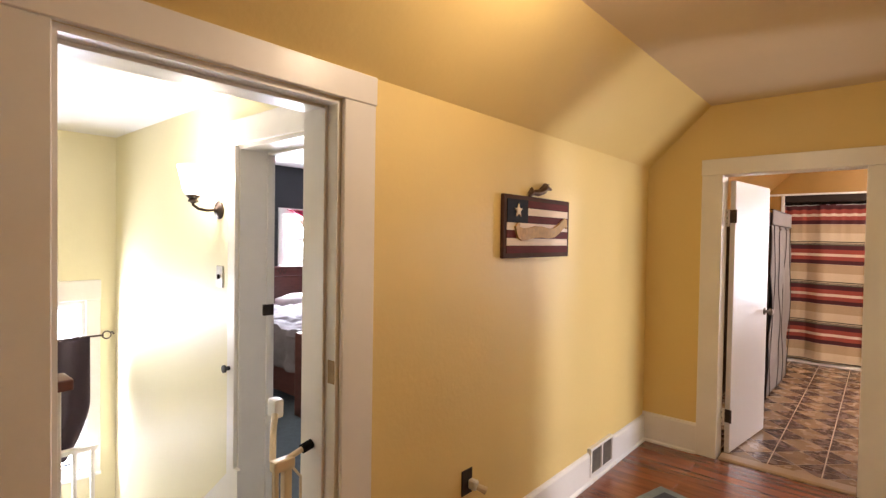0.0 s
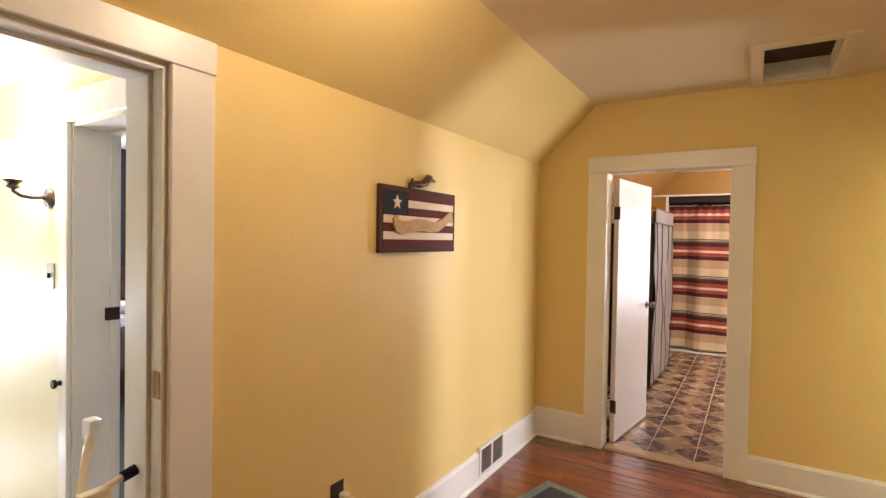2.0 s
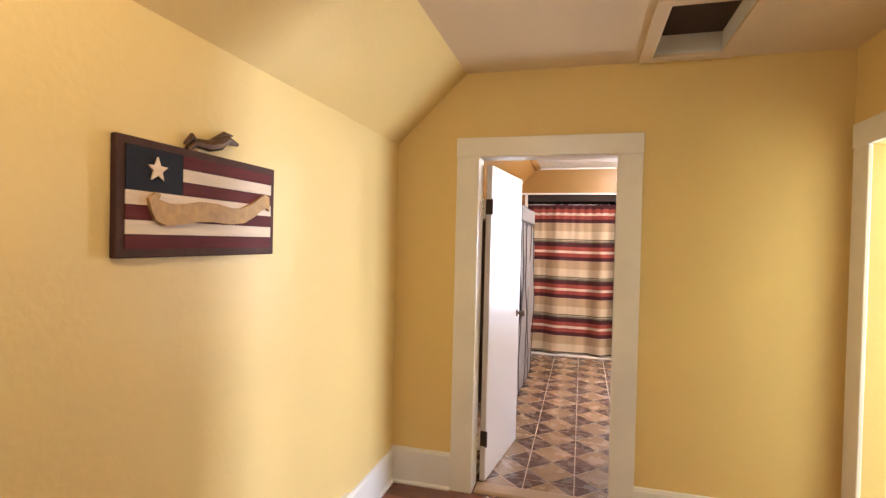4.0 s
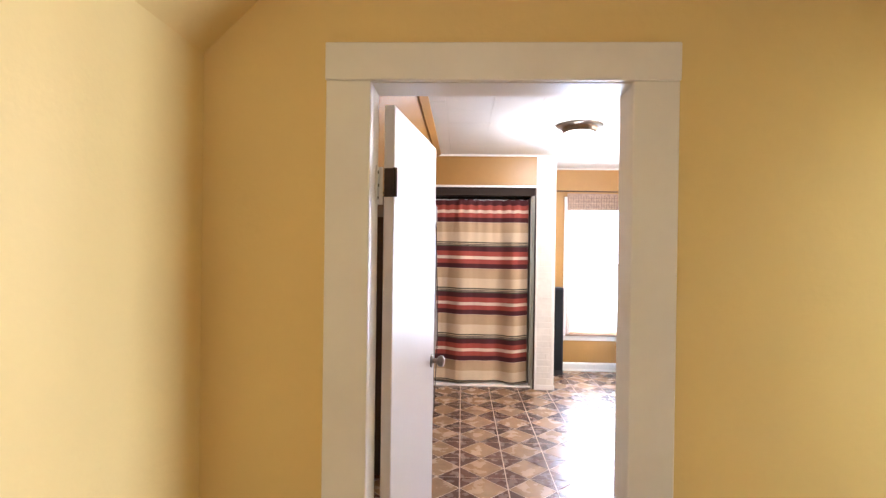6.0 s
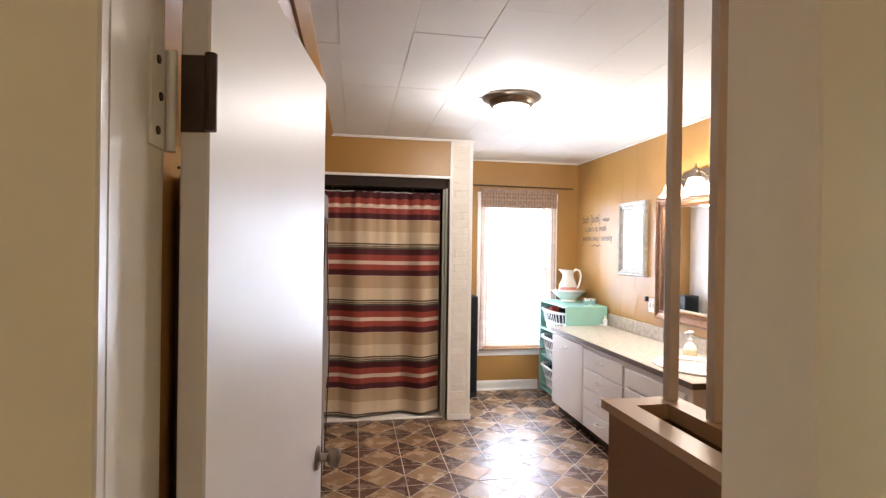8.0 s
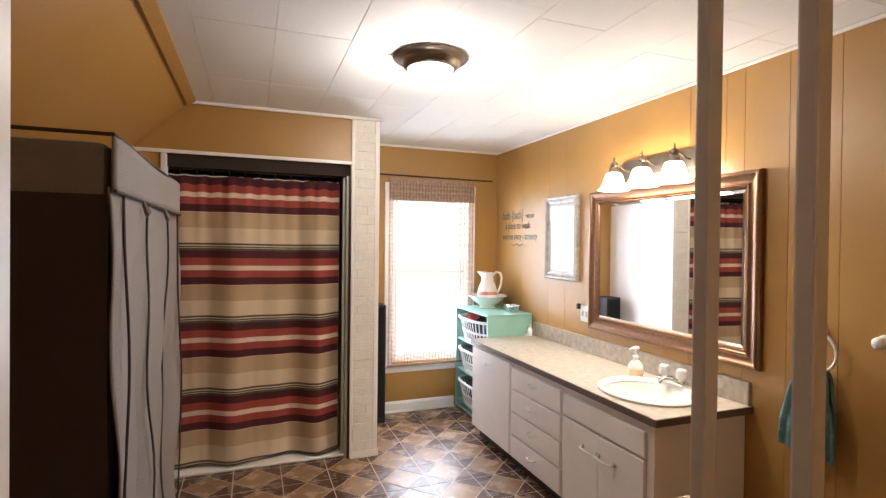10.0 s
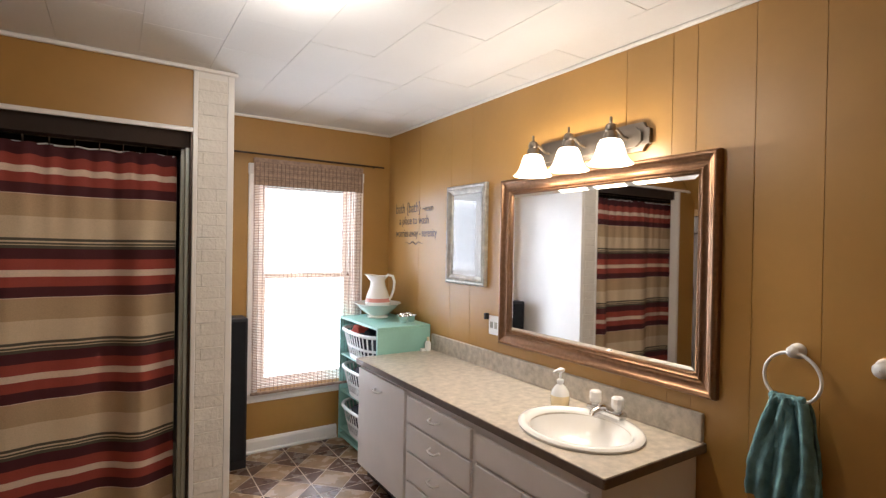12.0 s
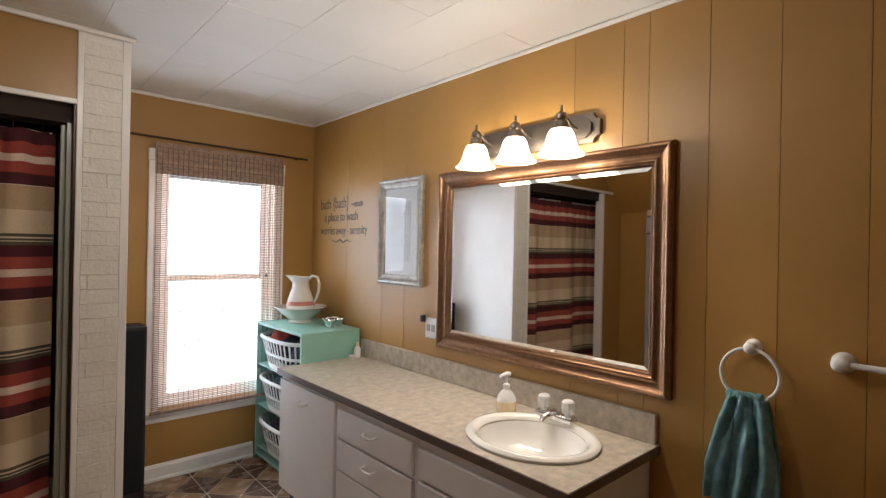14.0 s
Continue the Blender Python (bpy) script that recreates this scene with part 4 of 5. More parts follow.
for y in (8.23, 7.98, 7.73):
    arm = part("arm", tube(B(), [(1.695, y, 2.095), (1.66, y, 2.10), (1.62, y, 2.125), (1.59, y, 2.135), (1.575, y, 2.125), (1.575, y, 2.10)], 0.007, 10), M["nickel"], vl, smooth=True)
    part("socket", lathe(B(), [(0.001, 2.178), (0.006, 2.177), (0.007, 2.150), (0.021, 2.142), (0.026, 2.122), (0.022, 2.112), (0.030, 2.102), (0.033, 2.074)], (1.575, y, 0), 20), M["nickel"], arm, "nickel socket cup", True)
    sh = part("shade", lathe(B(), [(0.030, 2.078), (0.045, 2.073), (0.055, 2.056), (0.062, 2.030), (0.070, 2.003), (0.083, 1.980), (0.100, 1.966), (0.097, 1.964), (0.066, 2.002), (0.030, 2.070)], (1.575, y, 0), 28), M["shade_glass"], vl, "lit white alabaster glass bell shade", True)
    sh.visible_shadow = False

# wall writing
wr = thing("wall_lettering", (1.72, 9.75, 1.65), "dark vinyl lettering about the bath on the panelled wall", "wall lettering")
T = Matrix(((0, 0, -1, 0), (-1, 0, 0, 0), (0, 1, 0, 0), (0, 0, 0, 1)))


def words(text, y, z, size, squeeze=0.8):
    cu = bpy.data.curves.new("words", "FONT")
    cu.body, cu.size, cu.extrude, cu.align_x = text, size, 0.0006, "CENTER"
    tmp = bpy.data.objects.new("tmp", cu)
    me = bpy.data.meshes.new_from_object(tmp)
    bpy.data.objects.remove(tmp)
    me.transform(Matrix.Translation((1.7258, y, z)) @ T @ Matrix.Diagonal((squeeze, 1, 1, 1)))
    me.materials.clear()
    me.materials.append(M["ink"])
    ob = new("words", me)
    ob.parent, ob.matrix_parent_inverse = wr, Matrix.Translation(wr.location).inverted()


words("bath", 9.985, 1.850, 0.115)
words("{bath}", 9.765, 1.850, 0.115)
words("~noun", 9.545, 1.850, 0.075)
words("a place to wash", 9.765, 1.755, 0.095)
words("worries away - serenity", 9.735, 1.655, 0.092, 0.74)
part("flourish", tube(B(), [(1.7255, 9.90 - 0.01 * k, 1.605 + 0.012 * math.sin(k * 0.62) * (1 - abs(k - 15) / 22)) for k in range(31)], [0.001 + 0.003 * math.sin(math.pi * k / 30) for k in range(31)], 5), M["ink"], wr)

# outlet by the mirror
ou = thing("outlet", (1.72, 8.71, 1.1), "white wall outlet plate with a small black plug", "outlet")
pl_ob = part("plate", box(B(), BX1 - 0.007, BX1, 8.665, 8.765, 1.035, 1.155, bevel=0.003), M["plastic"], ou)
for y in (8.693, 8.735):
    part("socket", B_box(BX1 - 0.009, BX1 - 0.007, y - 0.014, y + 0.014, 1.075, 1.115, bevel=0.002), M["frame_silver"], pl_ob, "grey socket face")
part("plug", box(B(), BX1 - 0.03, BX1, 8.767, 8.79, 1.125, 1.165, bevel=0.004), M["black"], ou, "black plug")

# towel ring with towel
tr = thing("towel_ring", (1.70, 7.04, 1.24), "white ceramic towel ring on the panelled wall", "towel ring")
part("mount", lathe(B(), [(0.027, 0), (0.027, 0.008), (0.021, 0.016), (0.018, 0.026), (0.021, 0.038), (0.020, 0.048), (0.014, 0.056), (0.007, 0.060), (0.001, 0.061)], (BX1, 7.035, 1.245), 20, Matrix.Rotation(radians(-90), 4, "Y")), M["plastic"], tr, smooth=True)
part("ring", tube(B(), [(1.682, 7.035 + 0.088 * math.sin(a), 1.155 + 0.088 * math.cos(a)) for a in [i * math.pi / 20 for i in range(41)]], 0.006, 10), M["plastic"], tr, smooth=True)
tw = thing("hand_towel", (1.68, 7.04, 0.72), "teal terry hand towel pulled through the towel ring", "towel")


def towel_side(off, drop, phase):
    def f(u, v):
        w = 0.052 + 0.058 * min(1, v * 1.5) ** 0.8
        y = 7.038 + (u - 0.5) * 2 * w + 0.010 * v
        p = u * 2.6 + 0.25 * math.sin(v * 3 + phase)
        fold = 0.026 * (abs(math.sin(p * math.pi + phase)) - 0.5) * (0.75 + 0.5 * v) + 0.012 * math.sin(u * 23 + phase * 2 - v * 4) * (0.4 + v)
        fold += 0.014 * noise.noise(Vector((u * 4, v * 5, phase))) + 0.004 * noise.noise(Vector((u * 15, v * 18, phase)))
        return Vector((1.678 + off * (0.35 + 0.65 * min(1, v * 3)) - fold, y, 1.078 - drop * v - 0.012 * math.cos(u * 9 + phase) * v + 0.012 * math.sin(u * math.pi))), v
    return f


solid(part("front_fall", sheet(B(), towel_side(-0.022, 0.37, 0), 80, 60), M["towel"], tw, smooth=True), 0.009)
solid(part("back_fall", sheet(B(), towel_side(0.016, 0.33, 2), 60, 46), M["towel"], tw, smooth=True), 0.009)
part("fold", tube(B(), [(1.679, 6.992 + 0.0055 * k, 1.078 + 0.003 * math.sin(k * 1.4)) for k in range(21)], [0.010] + [0.019 + 0.004 * math.sin(k * 1.25) for k in range(19)] + [0.010], 12), M["towel"], tw, smooth=True)
tbar = thing("towel_bar", (1.70, 6.79, 1.24), "white ceramic towel bar on the panelled wall", "towel bar")
for y in (6.79, 6.24):
    part("mount", lathe(B(), [(0.031, 0), (0.032, 0.010), (0.028, 0.022), (0.024, 0.034), (0.026, 0.046), (0.025, 0.058), (0.019, 0.068), (0.010, 0.073), (0.001, 0.074)], (BX1, y, 1.235), 20, Matrix.Rotation(radians(-90), 4, "Y")), M["plastic"], tbar, smooth=True)
part("bar", tube(B(), [(1.676, 6.79, 1.235), (1.676, 6.24, 1.235)], 0.0095, 12), M["plastic"], tbar, smooth=True)

# divider box with poles
dv = thing("planter_divider", (0.21, 5.95, 0), "brown painted half-height planter divider with an open top", "divider")
DX0, DX1, DY0, DY1, DZ = 0.090, 0.335, 5.478, 6.395, 1.046
for nm, a in (("side_panel", (DX0, DX0 + 0.03, DY0, DY1, 0, DZ - 0.03)), ("side_panel", (DX1 - 0.03, DX1, DY0, DY1, 0, DZ - 0.03)), ("end_panel", (DX0 + 0.03, DX1 - 0.03, DY1 - 0.03, DY1, 0, DZ - 0.03))):
    part(nm, B_box(*a), M["brown_box"], dv)
# shade inside the planter is put into the bottom's colour
part("inside", B_box(DX0 + 0.03, DX1 - 0.03, DY0, DY1 - 0.03, 0.7, 0.72), M["recess_shade"], dv, "planter bottom with the shade put into its colour")
part("rim", mitred(B(), lambda u, v, d: Vector((u, v, d)), 0.071, 0.352, DY0 - 0.05, 6.414, [(0, DZ - 0.03), (0, DZ), (0.082, DZ), (0.082, DZ - 0.05)]), M["brown_rim"], dv, "tan painted rim")
for y in (6.371, 6.153):
    single("divider_pole", B_box(0.285, 0.323, y - 0.019, y + 0.019, DZ + 0.001, HC - 0.003, bevel=0.006, seg=2), M["pole"],
           "grey-beige painted square pole from the divider to the ceiling", "pole", group="poles on the divider")

# tower by the window
tsp = thing("tower_speaker", (0.43, 10.05, 0), "tall narrow black tower standing beside the window", "speaker")
part("cabinet", box(B(), 0.335, 0.515, 9.95, 10.15, 0.0, 1.055, bevel=0.008, seg=2), M["black"], tsp)
part("grille", box(B(), 0.350, 0.500, 9.944, 9.951, 0.06, 1.035, bevel=0.003), M["black_rubber"], tsp)

# laundry hamper shelf with baskets
hs = thing("laundry_shelf", (1.5, 9.82, 0), "turquoise painted open laundry shelf holding three baskets", "shelf")
LX0, LX1, LY0, LY1, LZ = 1.275, 1.71, 9.452, 10.165, 1.0
part("top", B_box(LX0, LX1, LY0, LY1, LZ - 0.02, LZ, bevel=0.003), M["teal"], hs)
part("side", B_box(LX0, LX1, LY0, LY0 + 0.02, 0, LZ - 0.02, bevel=0.002), M["teal"], hs)
part("side", B_box(LX0, LX1, LY1 - 0.02, LY1, 0, LZ - 0.02, bevel=0.002), M["teal"], hs)
part("back", B_box(LX1 - 0.012, LX1, LY0 + 0.02, LY1 - 0.02, 0, LZ - 0.02), M["teal"], hs)
part("bottom", B_box(LX0, LX1 - 0.012, LY0 + 0.02, LY1 - 0.02, 0.03, 0.05), M["teal"], hs)
BCX, BCY = 1.47, 9.81


def basket(z0, red):
    b = thing("laundry_basket", (BCX, BCY, z0), "white slotted plastic laundry basket filled with dark laundry", "laundry basket", "baskets in the laundry shelf")
    hgt, n = 0.215, 44
    rx0, ry0, rx1, ry1 = 0.19, 0.26, 0.235, 0.322

    def pt(a, v):
        rx, ry = rx0 + (rx1 - rx0) * v, ry0 + (ry1 - ry0) * v
        sq = (abs(math.cos(a)) ** 3.2 + abs(math.sin(a)) ** 3.2) ** (-1 / 3.2)
        return Vector((BCX + rx * math.cos(a) * sq, BCY + ry * math.sin(a) * sq, z0 + hgt * v))
    part("rim", tube(B(), [pt(2 * math.pi * k / n, 1.0) for k in range(n + 1)], 0.013, 8, False), M["plastic"], b, smooth=True)
    wb = B()
    for v in (0.0, 0.08, 0.45):
        for k in range(n):
            a0, a1 = 2 * math.pi * k / n, 2 * math.pi * (k + 1) / n
            vs = [wb.verts.new(pt(a, w)) for a, w in ((a0, v), (a1, v), (a1, v + 0.09), (a0, v + 0.09))]
            wb.faces.new(vs)
    for k in range(n):
        a0, a1 = 2 * math.pi * (k + 0.36) / n, 2 * math.pi * (k + 0.64) / n
        for v0, v1 in ((0.1, 0.5), (0.5, 1.0)):
            wb.faces.new([wb.verts.new(pt(a, w)) for a, w in ((a0, v0), (a1, v0), (a1, v1), (a0, v1))])
    solid(part("slotted_wall", wb, M["plastic"], b), 0.004)
    part("floor", prism(B(), [tuple(pt(2 * math.pi * k / n, 0.0).xy) for k in range(n)], lambda u, v, d: Vector((u, v, d)), z0, z0 + 0.005), M["plastic"], b)
    for i, (dx, dy, r, key) in enumerate(((-0.04, 0.10, 0.14, "laundry_dark"), (0.03, -0.10, 0.15, "laundry_dark"), (-0.09, 0.15 if red else -0.02, 0.075, "laundry_red" if red else "laundry_grey"))):
        lb = B()
        bmesh.ops.create_icosphere(lb, subdivisions=3, radius=1)
        for v in lb.verts:
            k = 1 + 0.28 * noise.noise(v.co * 1.7 + Vector((i * 3.1, z0 * 9, 0)))
            v.co = Vector((BCX + dx + v.co.x * r * k, BCY + dy + v.co.y * r * 1.15 * k, z0 + (0.125 if i < 2 else 0.20) + v.co.z * (0.105 if i < 2 else 0.05) * k))
        single("laundry", lb, M[key], "crumpled %s laundry in a basket" % key.split("_")[1], "laundry", group="laundry in the baskets", smooth=True)
    return b


for z0, red in ((0.70, True), (0.405, False), (0.10, False)):
    basket(z0, red)
    part("runner", B_box(LX0 + 0.01, LX1 - 0.02, LY0 + 0.02, LY1 - 0.02, z0 - 0.016, z0 - 0.002), M["teal"], hs)

# pitcher and basin
PXY = (1.515, 9.955)
bs = single("wash_basin", lathe(B(), [(0.001, 1.001), (0.085, 1.001), (0.088, 1.012), (0.075, 1.022), (0.11, 1.045), (0.150, 1.080), (0.175, 1.106), (0.190, 1.114), (0.188, 1.119), (0.170, 1.112), (0.14, 1.082), (0.09, 1.040), (0.001, 1.030)], (*PXY, 0), 40),
            M["porcelain"], "white porcelain wash basin on the turquoise shelf", "basin", smooth=True)
pt_ = thing("pitcher", (*PXY, 1.032), "white porcelain pitcher with a pink band standing in the basin", "pitcher")
PROF = [(0.001, 1.032), (0.070, 1.032), (0.072, 1.05), (0.098, 1.085), (0.103, 1.12), (0.094, 1.165), (0.0945, 1.166), (0.080, 1.21), (0.062, 1.255), (0.056, 1.29), (0.064, 1.325), (0.070, 1.335), (0.064, 1.335), (0.050, 1.29)]
pb = lathe(B(), PROF, (*PXY, 0), 32)
for v in pb.verts:
    if v.co.z > 1.28:
        k = (v.co.z - 1.28) / 0.055
        dx = (v.co.x - PXY[0]) * 0.766 + (v.co.y - PXY[1]) * -0.643
        dd = -(v.co.x - PXY[0]) * 0.7 + (v.co.y - PXY[1]) * 0.7
        if dd > 0.02:
            v.co += Vector((-0.7, 0.7, 0.25)) * k * dd * 0.75
part("body", pb, M["porcelain"], pt_, smooth=True)
part("band", lathe(B(), [(0.1034, 1.128), (0.0975, 1.157)], (*PXY, 0), 32), M["pink"], pt_, "pink glazed band", smooth=True)
part("handle", tube(B(), [(PXY[0] + 0.7 * a, PXY[1] - 0.7 * a, z) for a, z in ((0.055, 1.315), (0.085, 1.345), (0.125, 1.335), (0.14, 1.29), (0.135, 1.23), (0.115, 1.17), (0.09, 1.14))], 0.011, 10), M["porcelain"], pt_, smooth=True)
for i, (x, y) in enumerate(((1.60, 9.70), (1.64, 9.62), (1.56, 9.60), (1.66, 9.72))):
    single("tealight_cup", lathe(B(), [(0.001, 1.001), (0.022, 1.001), (0.030, 1.022), (0.042, 1.050), (0.040, 1.052), (0.024, 1.010), (0.001, 1.008)], (x, y, 0), 10), M["chrome"],
           "small shiny metal cup on the turquoise shelf", "cup", group="metal cups on the shelf", smooth=True)
pgc = thing("bottle_small", (1.66, 9.405, 0.816), "small white bottle with pale green label", "bottle")
part("body", lathe(B(), [(0.001, 0.816), (0.022, 0.816), (0.023, 0.87), (0.015, 0.885), (0.009, 0.89)], (1.66, 9.40, 0), 16), M["plastic"], pgc, smooth=True)
part("cap", lathe(B(), [(0.010, 0.889), (0.010, 0.915), (0.001, 0.916)], (1.66, 9.40, 0), 12), M["cream_wall"], pgc, smooth=True)
part("tag", B_box(1.60, 1.635, 9.385, 9.415, 0.8165, 0.835, bevel=0.003), M["plastic"], pgc)

# bamboo blind
bl = thing("bamboo_blind", (1.01, 10.15, 0.46), "woven brown bamboo roll-up blind lowered over the window", "blind")
part("valance_board", B_box(0.578, 1.447, 10.125, 10.15, 2.185, 2.215), M["bamboo"], bl)
slat_me = mesh_of("slat", B_box(-0.432, 0.432, -0.0012, 0.0012, -0.0029, 0.0029), M["bamboo"])
for i in range(143):
    o = new("slat", slat_me)
    o.parent, o.matrix_parent_inverse = bl, Matrix.Translation(bl.location).inverted()
    o.location = (1.0125, 10.148, 0.468 + i * 0.0121)
for i in range(34):
    o = new("slat", slat_me)
    o.parent, o.matrix_parent_inverse = bl, Matrix.Translation(bl.location).inverted()
    o.location = (1.0125, 10.132, 2.015 + i * 0.0060)
th = B()
for k in range(28):
    x = 0.590 + k * 0.0313
    box(th, x - 0.0012, x + 0.0012, 10.1445, 10.1468, 0.462, 2.19)
    box(th, x - 0.0016, x + 0.0016, 10.1285, 10.1306, 2.010, 2.215)
part("threads", th, M["thread"], bl, "brown binding threads")
part("bottom_rail", B_box(0.578, 1.447, 10.140, 10.156, 0.445, 0.466, bevel=0.003), M["bamboo"], bl)
part("tassel", tube(B(), [(1.325, 10.135, 2.0), (1.325, 10.135, 1.36), (1.325, 10.135, 1.33)], [0.0015, 0.0015, 0.010], 6), M["thread"], bl)
cr = thing("curtain_rod", (1.03, 10.13, 2.24), "thin dark curtain rod over the window", "curtain rod")
part("rod", tube(B(), [(0.30, 10.115, 2.245), (1.63, 10.115, 2.235)], 0.007, 10), M["bronze"], cr)
for x in (0.40, 1.57):
    part("bracket", tube(B(), [(x, BY1, 2.24), (x, 10.115, 2.24)], 0.005, 8), M["bronze"], cr)

# ---- hall things ----
fl = thing("wooden_flag_sign", (-1.52, 3.65, 1.46), "painted wooden flag sign with a star and a tan cut-out", "wall sign")
FY0, FY1, FZ0, FZ1 = 3.322, 3.985, 1.462, 1.775


def hall_wall(u, v, d):
    return Vector((XL + d, u, v))


part("board", box(B(), XL + 0.001, XL + 0.022, FY0, FY1, FZ0, FZ1, bevel=0.003), M["sign_board"], fl)
W, Hh = FY1 - FY0 - 0.05, FZ1 - FZ0 - 0.045
for i in range(7):
    z1 = FZ1 - 0.022 - Hh * i / 7
    y0 = FY0 + 0.025 + (W * 0.31 if i < 3 else 0)
    part("stripe", B_box(XL + 0.022, XL + 0.025, y0, FY1 - 0.025, z1 - Hh / 7 + 0.001, z1 - 0.001), M["barn_red"] if i % 2 == 0 else M["stripe_cream"], fl, "dark red painted stripe" if i % 2 == 0 else "cream painted stripe")
part("canton", B_box(XL + 0.022, XL + 0.0255, FY0 + 0.025, FY0 + 0.025 + W * 0.31 - 0.002, FZ1 - 0.022 - Hh * 3 / 7 + 0.001, FZ1 - 0.022), M["navy"], fl, "navy painted corner")
sy, sz = FY0 + 0.025 + W * 0.155, FZ1 - 0.022 - Hh * 1.45 / 7
part("star", prism(B(), [(sy + (0.035 if k % 2 == 0 else 0.015) * math.sin(k * math.pi / 5), sz + (0.035 if k % 2 == 0 else 0.015) * math.cos(k * math.pi / 5)) for k in range(10)], hall_wall, 0.0255, 0.031), M["stripe_cream"], fl, "cream star")
cut_top = [(0.13, 0.50), (0.165, 0.56), (0.19, 0.545), (0.18, 0.50), (0.24, 0.475), (0.33, 0.485), (0.42, 0.52), (0.52, 0.52), (0.62, 0.49), (0.70, 0.50), (0.78, 0.56), (0.84, 0.63), (0.89, 0.68), (0.925, 0.66)]
cut_bot = [(0.93, 0.50), (0.905, 0.53), (0.86, 0.50), (0.80, 0.42), (0.72, 0.345), (0.62, 0.32), (0.50, 0.335), (0.40, 0.325), (0.30, 0.295), (0.22, 0.28), (0.165, 0.32), (0.145, 0.40)]
part("cutout", prism(B(), [(FY0 + u * (FY1 - FY0), FZ0 + v * (FZ1 - FZ0)) for u, v in cut_top + cut_bot], hall_wall, 0.025, 0.036), M["straw"], fl, "tan wooden cut-out")
hk = B()
tube(hk, [(XL + 0.014, 3.56, 1.776), (XL + 0.016, 3.59, 1.80), (XL + 0.018, 3.64, 1.80), (XL + 0.02, 3.69, 1.815), (XL + 0.02, 3.72, 1.835), (XL + 0.02, 3.775, 1.828)], [0.008, 0.014, 0.018, 0.020, 0.016, 0.006], 8)
tube(hk, [(XL + 0.016, 3.55, 1.79), (XL + 0.022, 3.57, 1.815), (XL + 0.018, 3.60, 1.80)], [0.006, 0.010, 0.006], 8)
tube(hk, [(XL + 0.02, 3.66, 1.82), (XL + 0.02, 3.71, 1.85), (XL + 0.02, 3.75, 1.852)], [0.008, 0.009, 0.003], 8)
part("hanger", hk, M["rust_metal"], fl, "rusty metal ornament on the top edge", True)

vt = thing("floor_vent", (-1.51, 4.52, 0.13), "grey metal heating grille with two panels in the baseboard", "vent")
part("frame", mitred(B(), hall_wall, 4.345, 4.69, 0.045, 0.225, [(0, 0.0), (0, 0.026), (0.014, 0.028), (0.016, 0.020)]), M["trim"], vt)
part("mullion", B_box(XL + 0.018, XL + 0.027, 4.508, 4.526, 0.058, 0.212), M["trim"], vt)
for y0 in (4.361, 4.527):
    for k in range(9):
        part("slat", B_box(XL + 0.019, XL + 0.023, y0 + 0.003 + k * 0.0158, y0 + 0.013 + k * 0.0158, 0.060, 0.210), M["vent_grey"], vt)
part("backing", B_box(XL + 0.0182, XL + 0.019, 4.36, 4.675, 0.058, 0.212), M["vent_grey"], vt)

ol = thing("outlet_hall", (-1.53, 3.10, 0.44), "dark brown wall outlet with a plugged-in night light", "outlet")
part("plate", box(B(), XL, XL + 0.006, 3.055, 3.13, 0.40, 0.515, bevel=0.002), M["outlet_brown"], ol)
part("plug", box(B(), XL + 0.006, XL + 0.05, 3.095, 3.125, 0.425, 0.47, bevel=0.006), M["plastic"], ol, "white plug")
part("night_light", tube(B(), [(XL + 0.05, 3.11, 0.445), (XL + 0.085, 3.13, 0.43)], [0.014, 0.018], 10), M["gate"], ol, "cream night light")

mt = thing("floor_mat", (-1.1, 4.2, 0.0), "grey-green floor mat with a dark printed shape", "mat")
ROT = Matrix.Translation((-1.165, 4.615, 0.002)) @ Matrix.Rotation(radians(-14), 4, "Z")
for nm, a, m in (("mat", (0, 0.45, -0.75, 0, 0, 0.008), "grey_mat"), ("print", (0.06, 0.40, -0.70, -0.055, 0.008, 0.0095), "black_mat")):
    bm = box(B(), *a)
    bmesh.ops.transform(bm, matrix=ROT, verts=bm.verts[:])
    part(nm, bm, M[m], mt)

# ---- stairwell things ----
sn = thing("wall_sconce", (-2.93, 2.58, 1.7), "dark bronze wall sconce with a lit white glass shade", "wall light")
part("rosette", lathe(B(), [(0.050, 0), (0.050, 0.008), (0.040, 0.016), (0.018, 0.022), (0.012, 0.03)], (-2.90, YS, 1.690), 24, Matrix.Rotation(radians(90), 4, "X")), M["bronze"], sn, smooth=True)
part("arm", tube(B(), [(-2.90, YS - 0.02, 1.690), (-2.90, 2.53, 1.685), (-2.91, 2.49, 1.692), (-2.93, 2.47, 1.712), (-2.93, 2.47, 1.74)], 0.008, 10), M["bronze"], sn, smooth=True)
part("cup", lathe(B(), [(0.008, 1.72), (0.028, 1.73), (0.020, 1.745), (0.034, 1.755), (0.036, 1.765)], (-2.93, 2.47, 0), 20), M["bronze"], sn, smooth=True)
sg = part("shade", lathe(B(), [(0.032, 1.765), (0.050, 1.79), (0.062, 1.85), (0.078, 1.92), (0.075, 1.921), (0.045, 1.79), (0.030, 1.768)], (-2.93, 2.47, 0), 24), M["sconce_glass"], sn, "lit white glass shade", True)
sg.visible_shadow = False
sw = thing("light_switch", (-2.887, 2.59, 1.32), "old metal light switch plate on the stairwell wall", "switch")
part("plate", box(B(), -2.925, -2.850, YS - 0.006, YS, 1.265, 1.385, bevel=0.002), M["frame_silver"], sw)
part("toggle", box(B(), -2.893, -2.881, YS - 0.018, YS - 0.006, 1.315, 1.338, bevel=0.002), M["bronze"], sw)
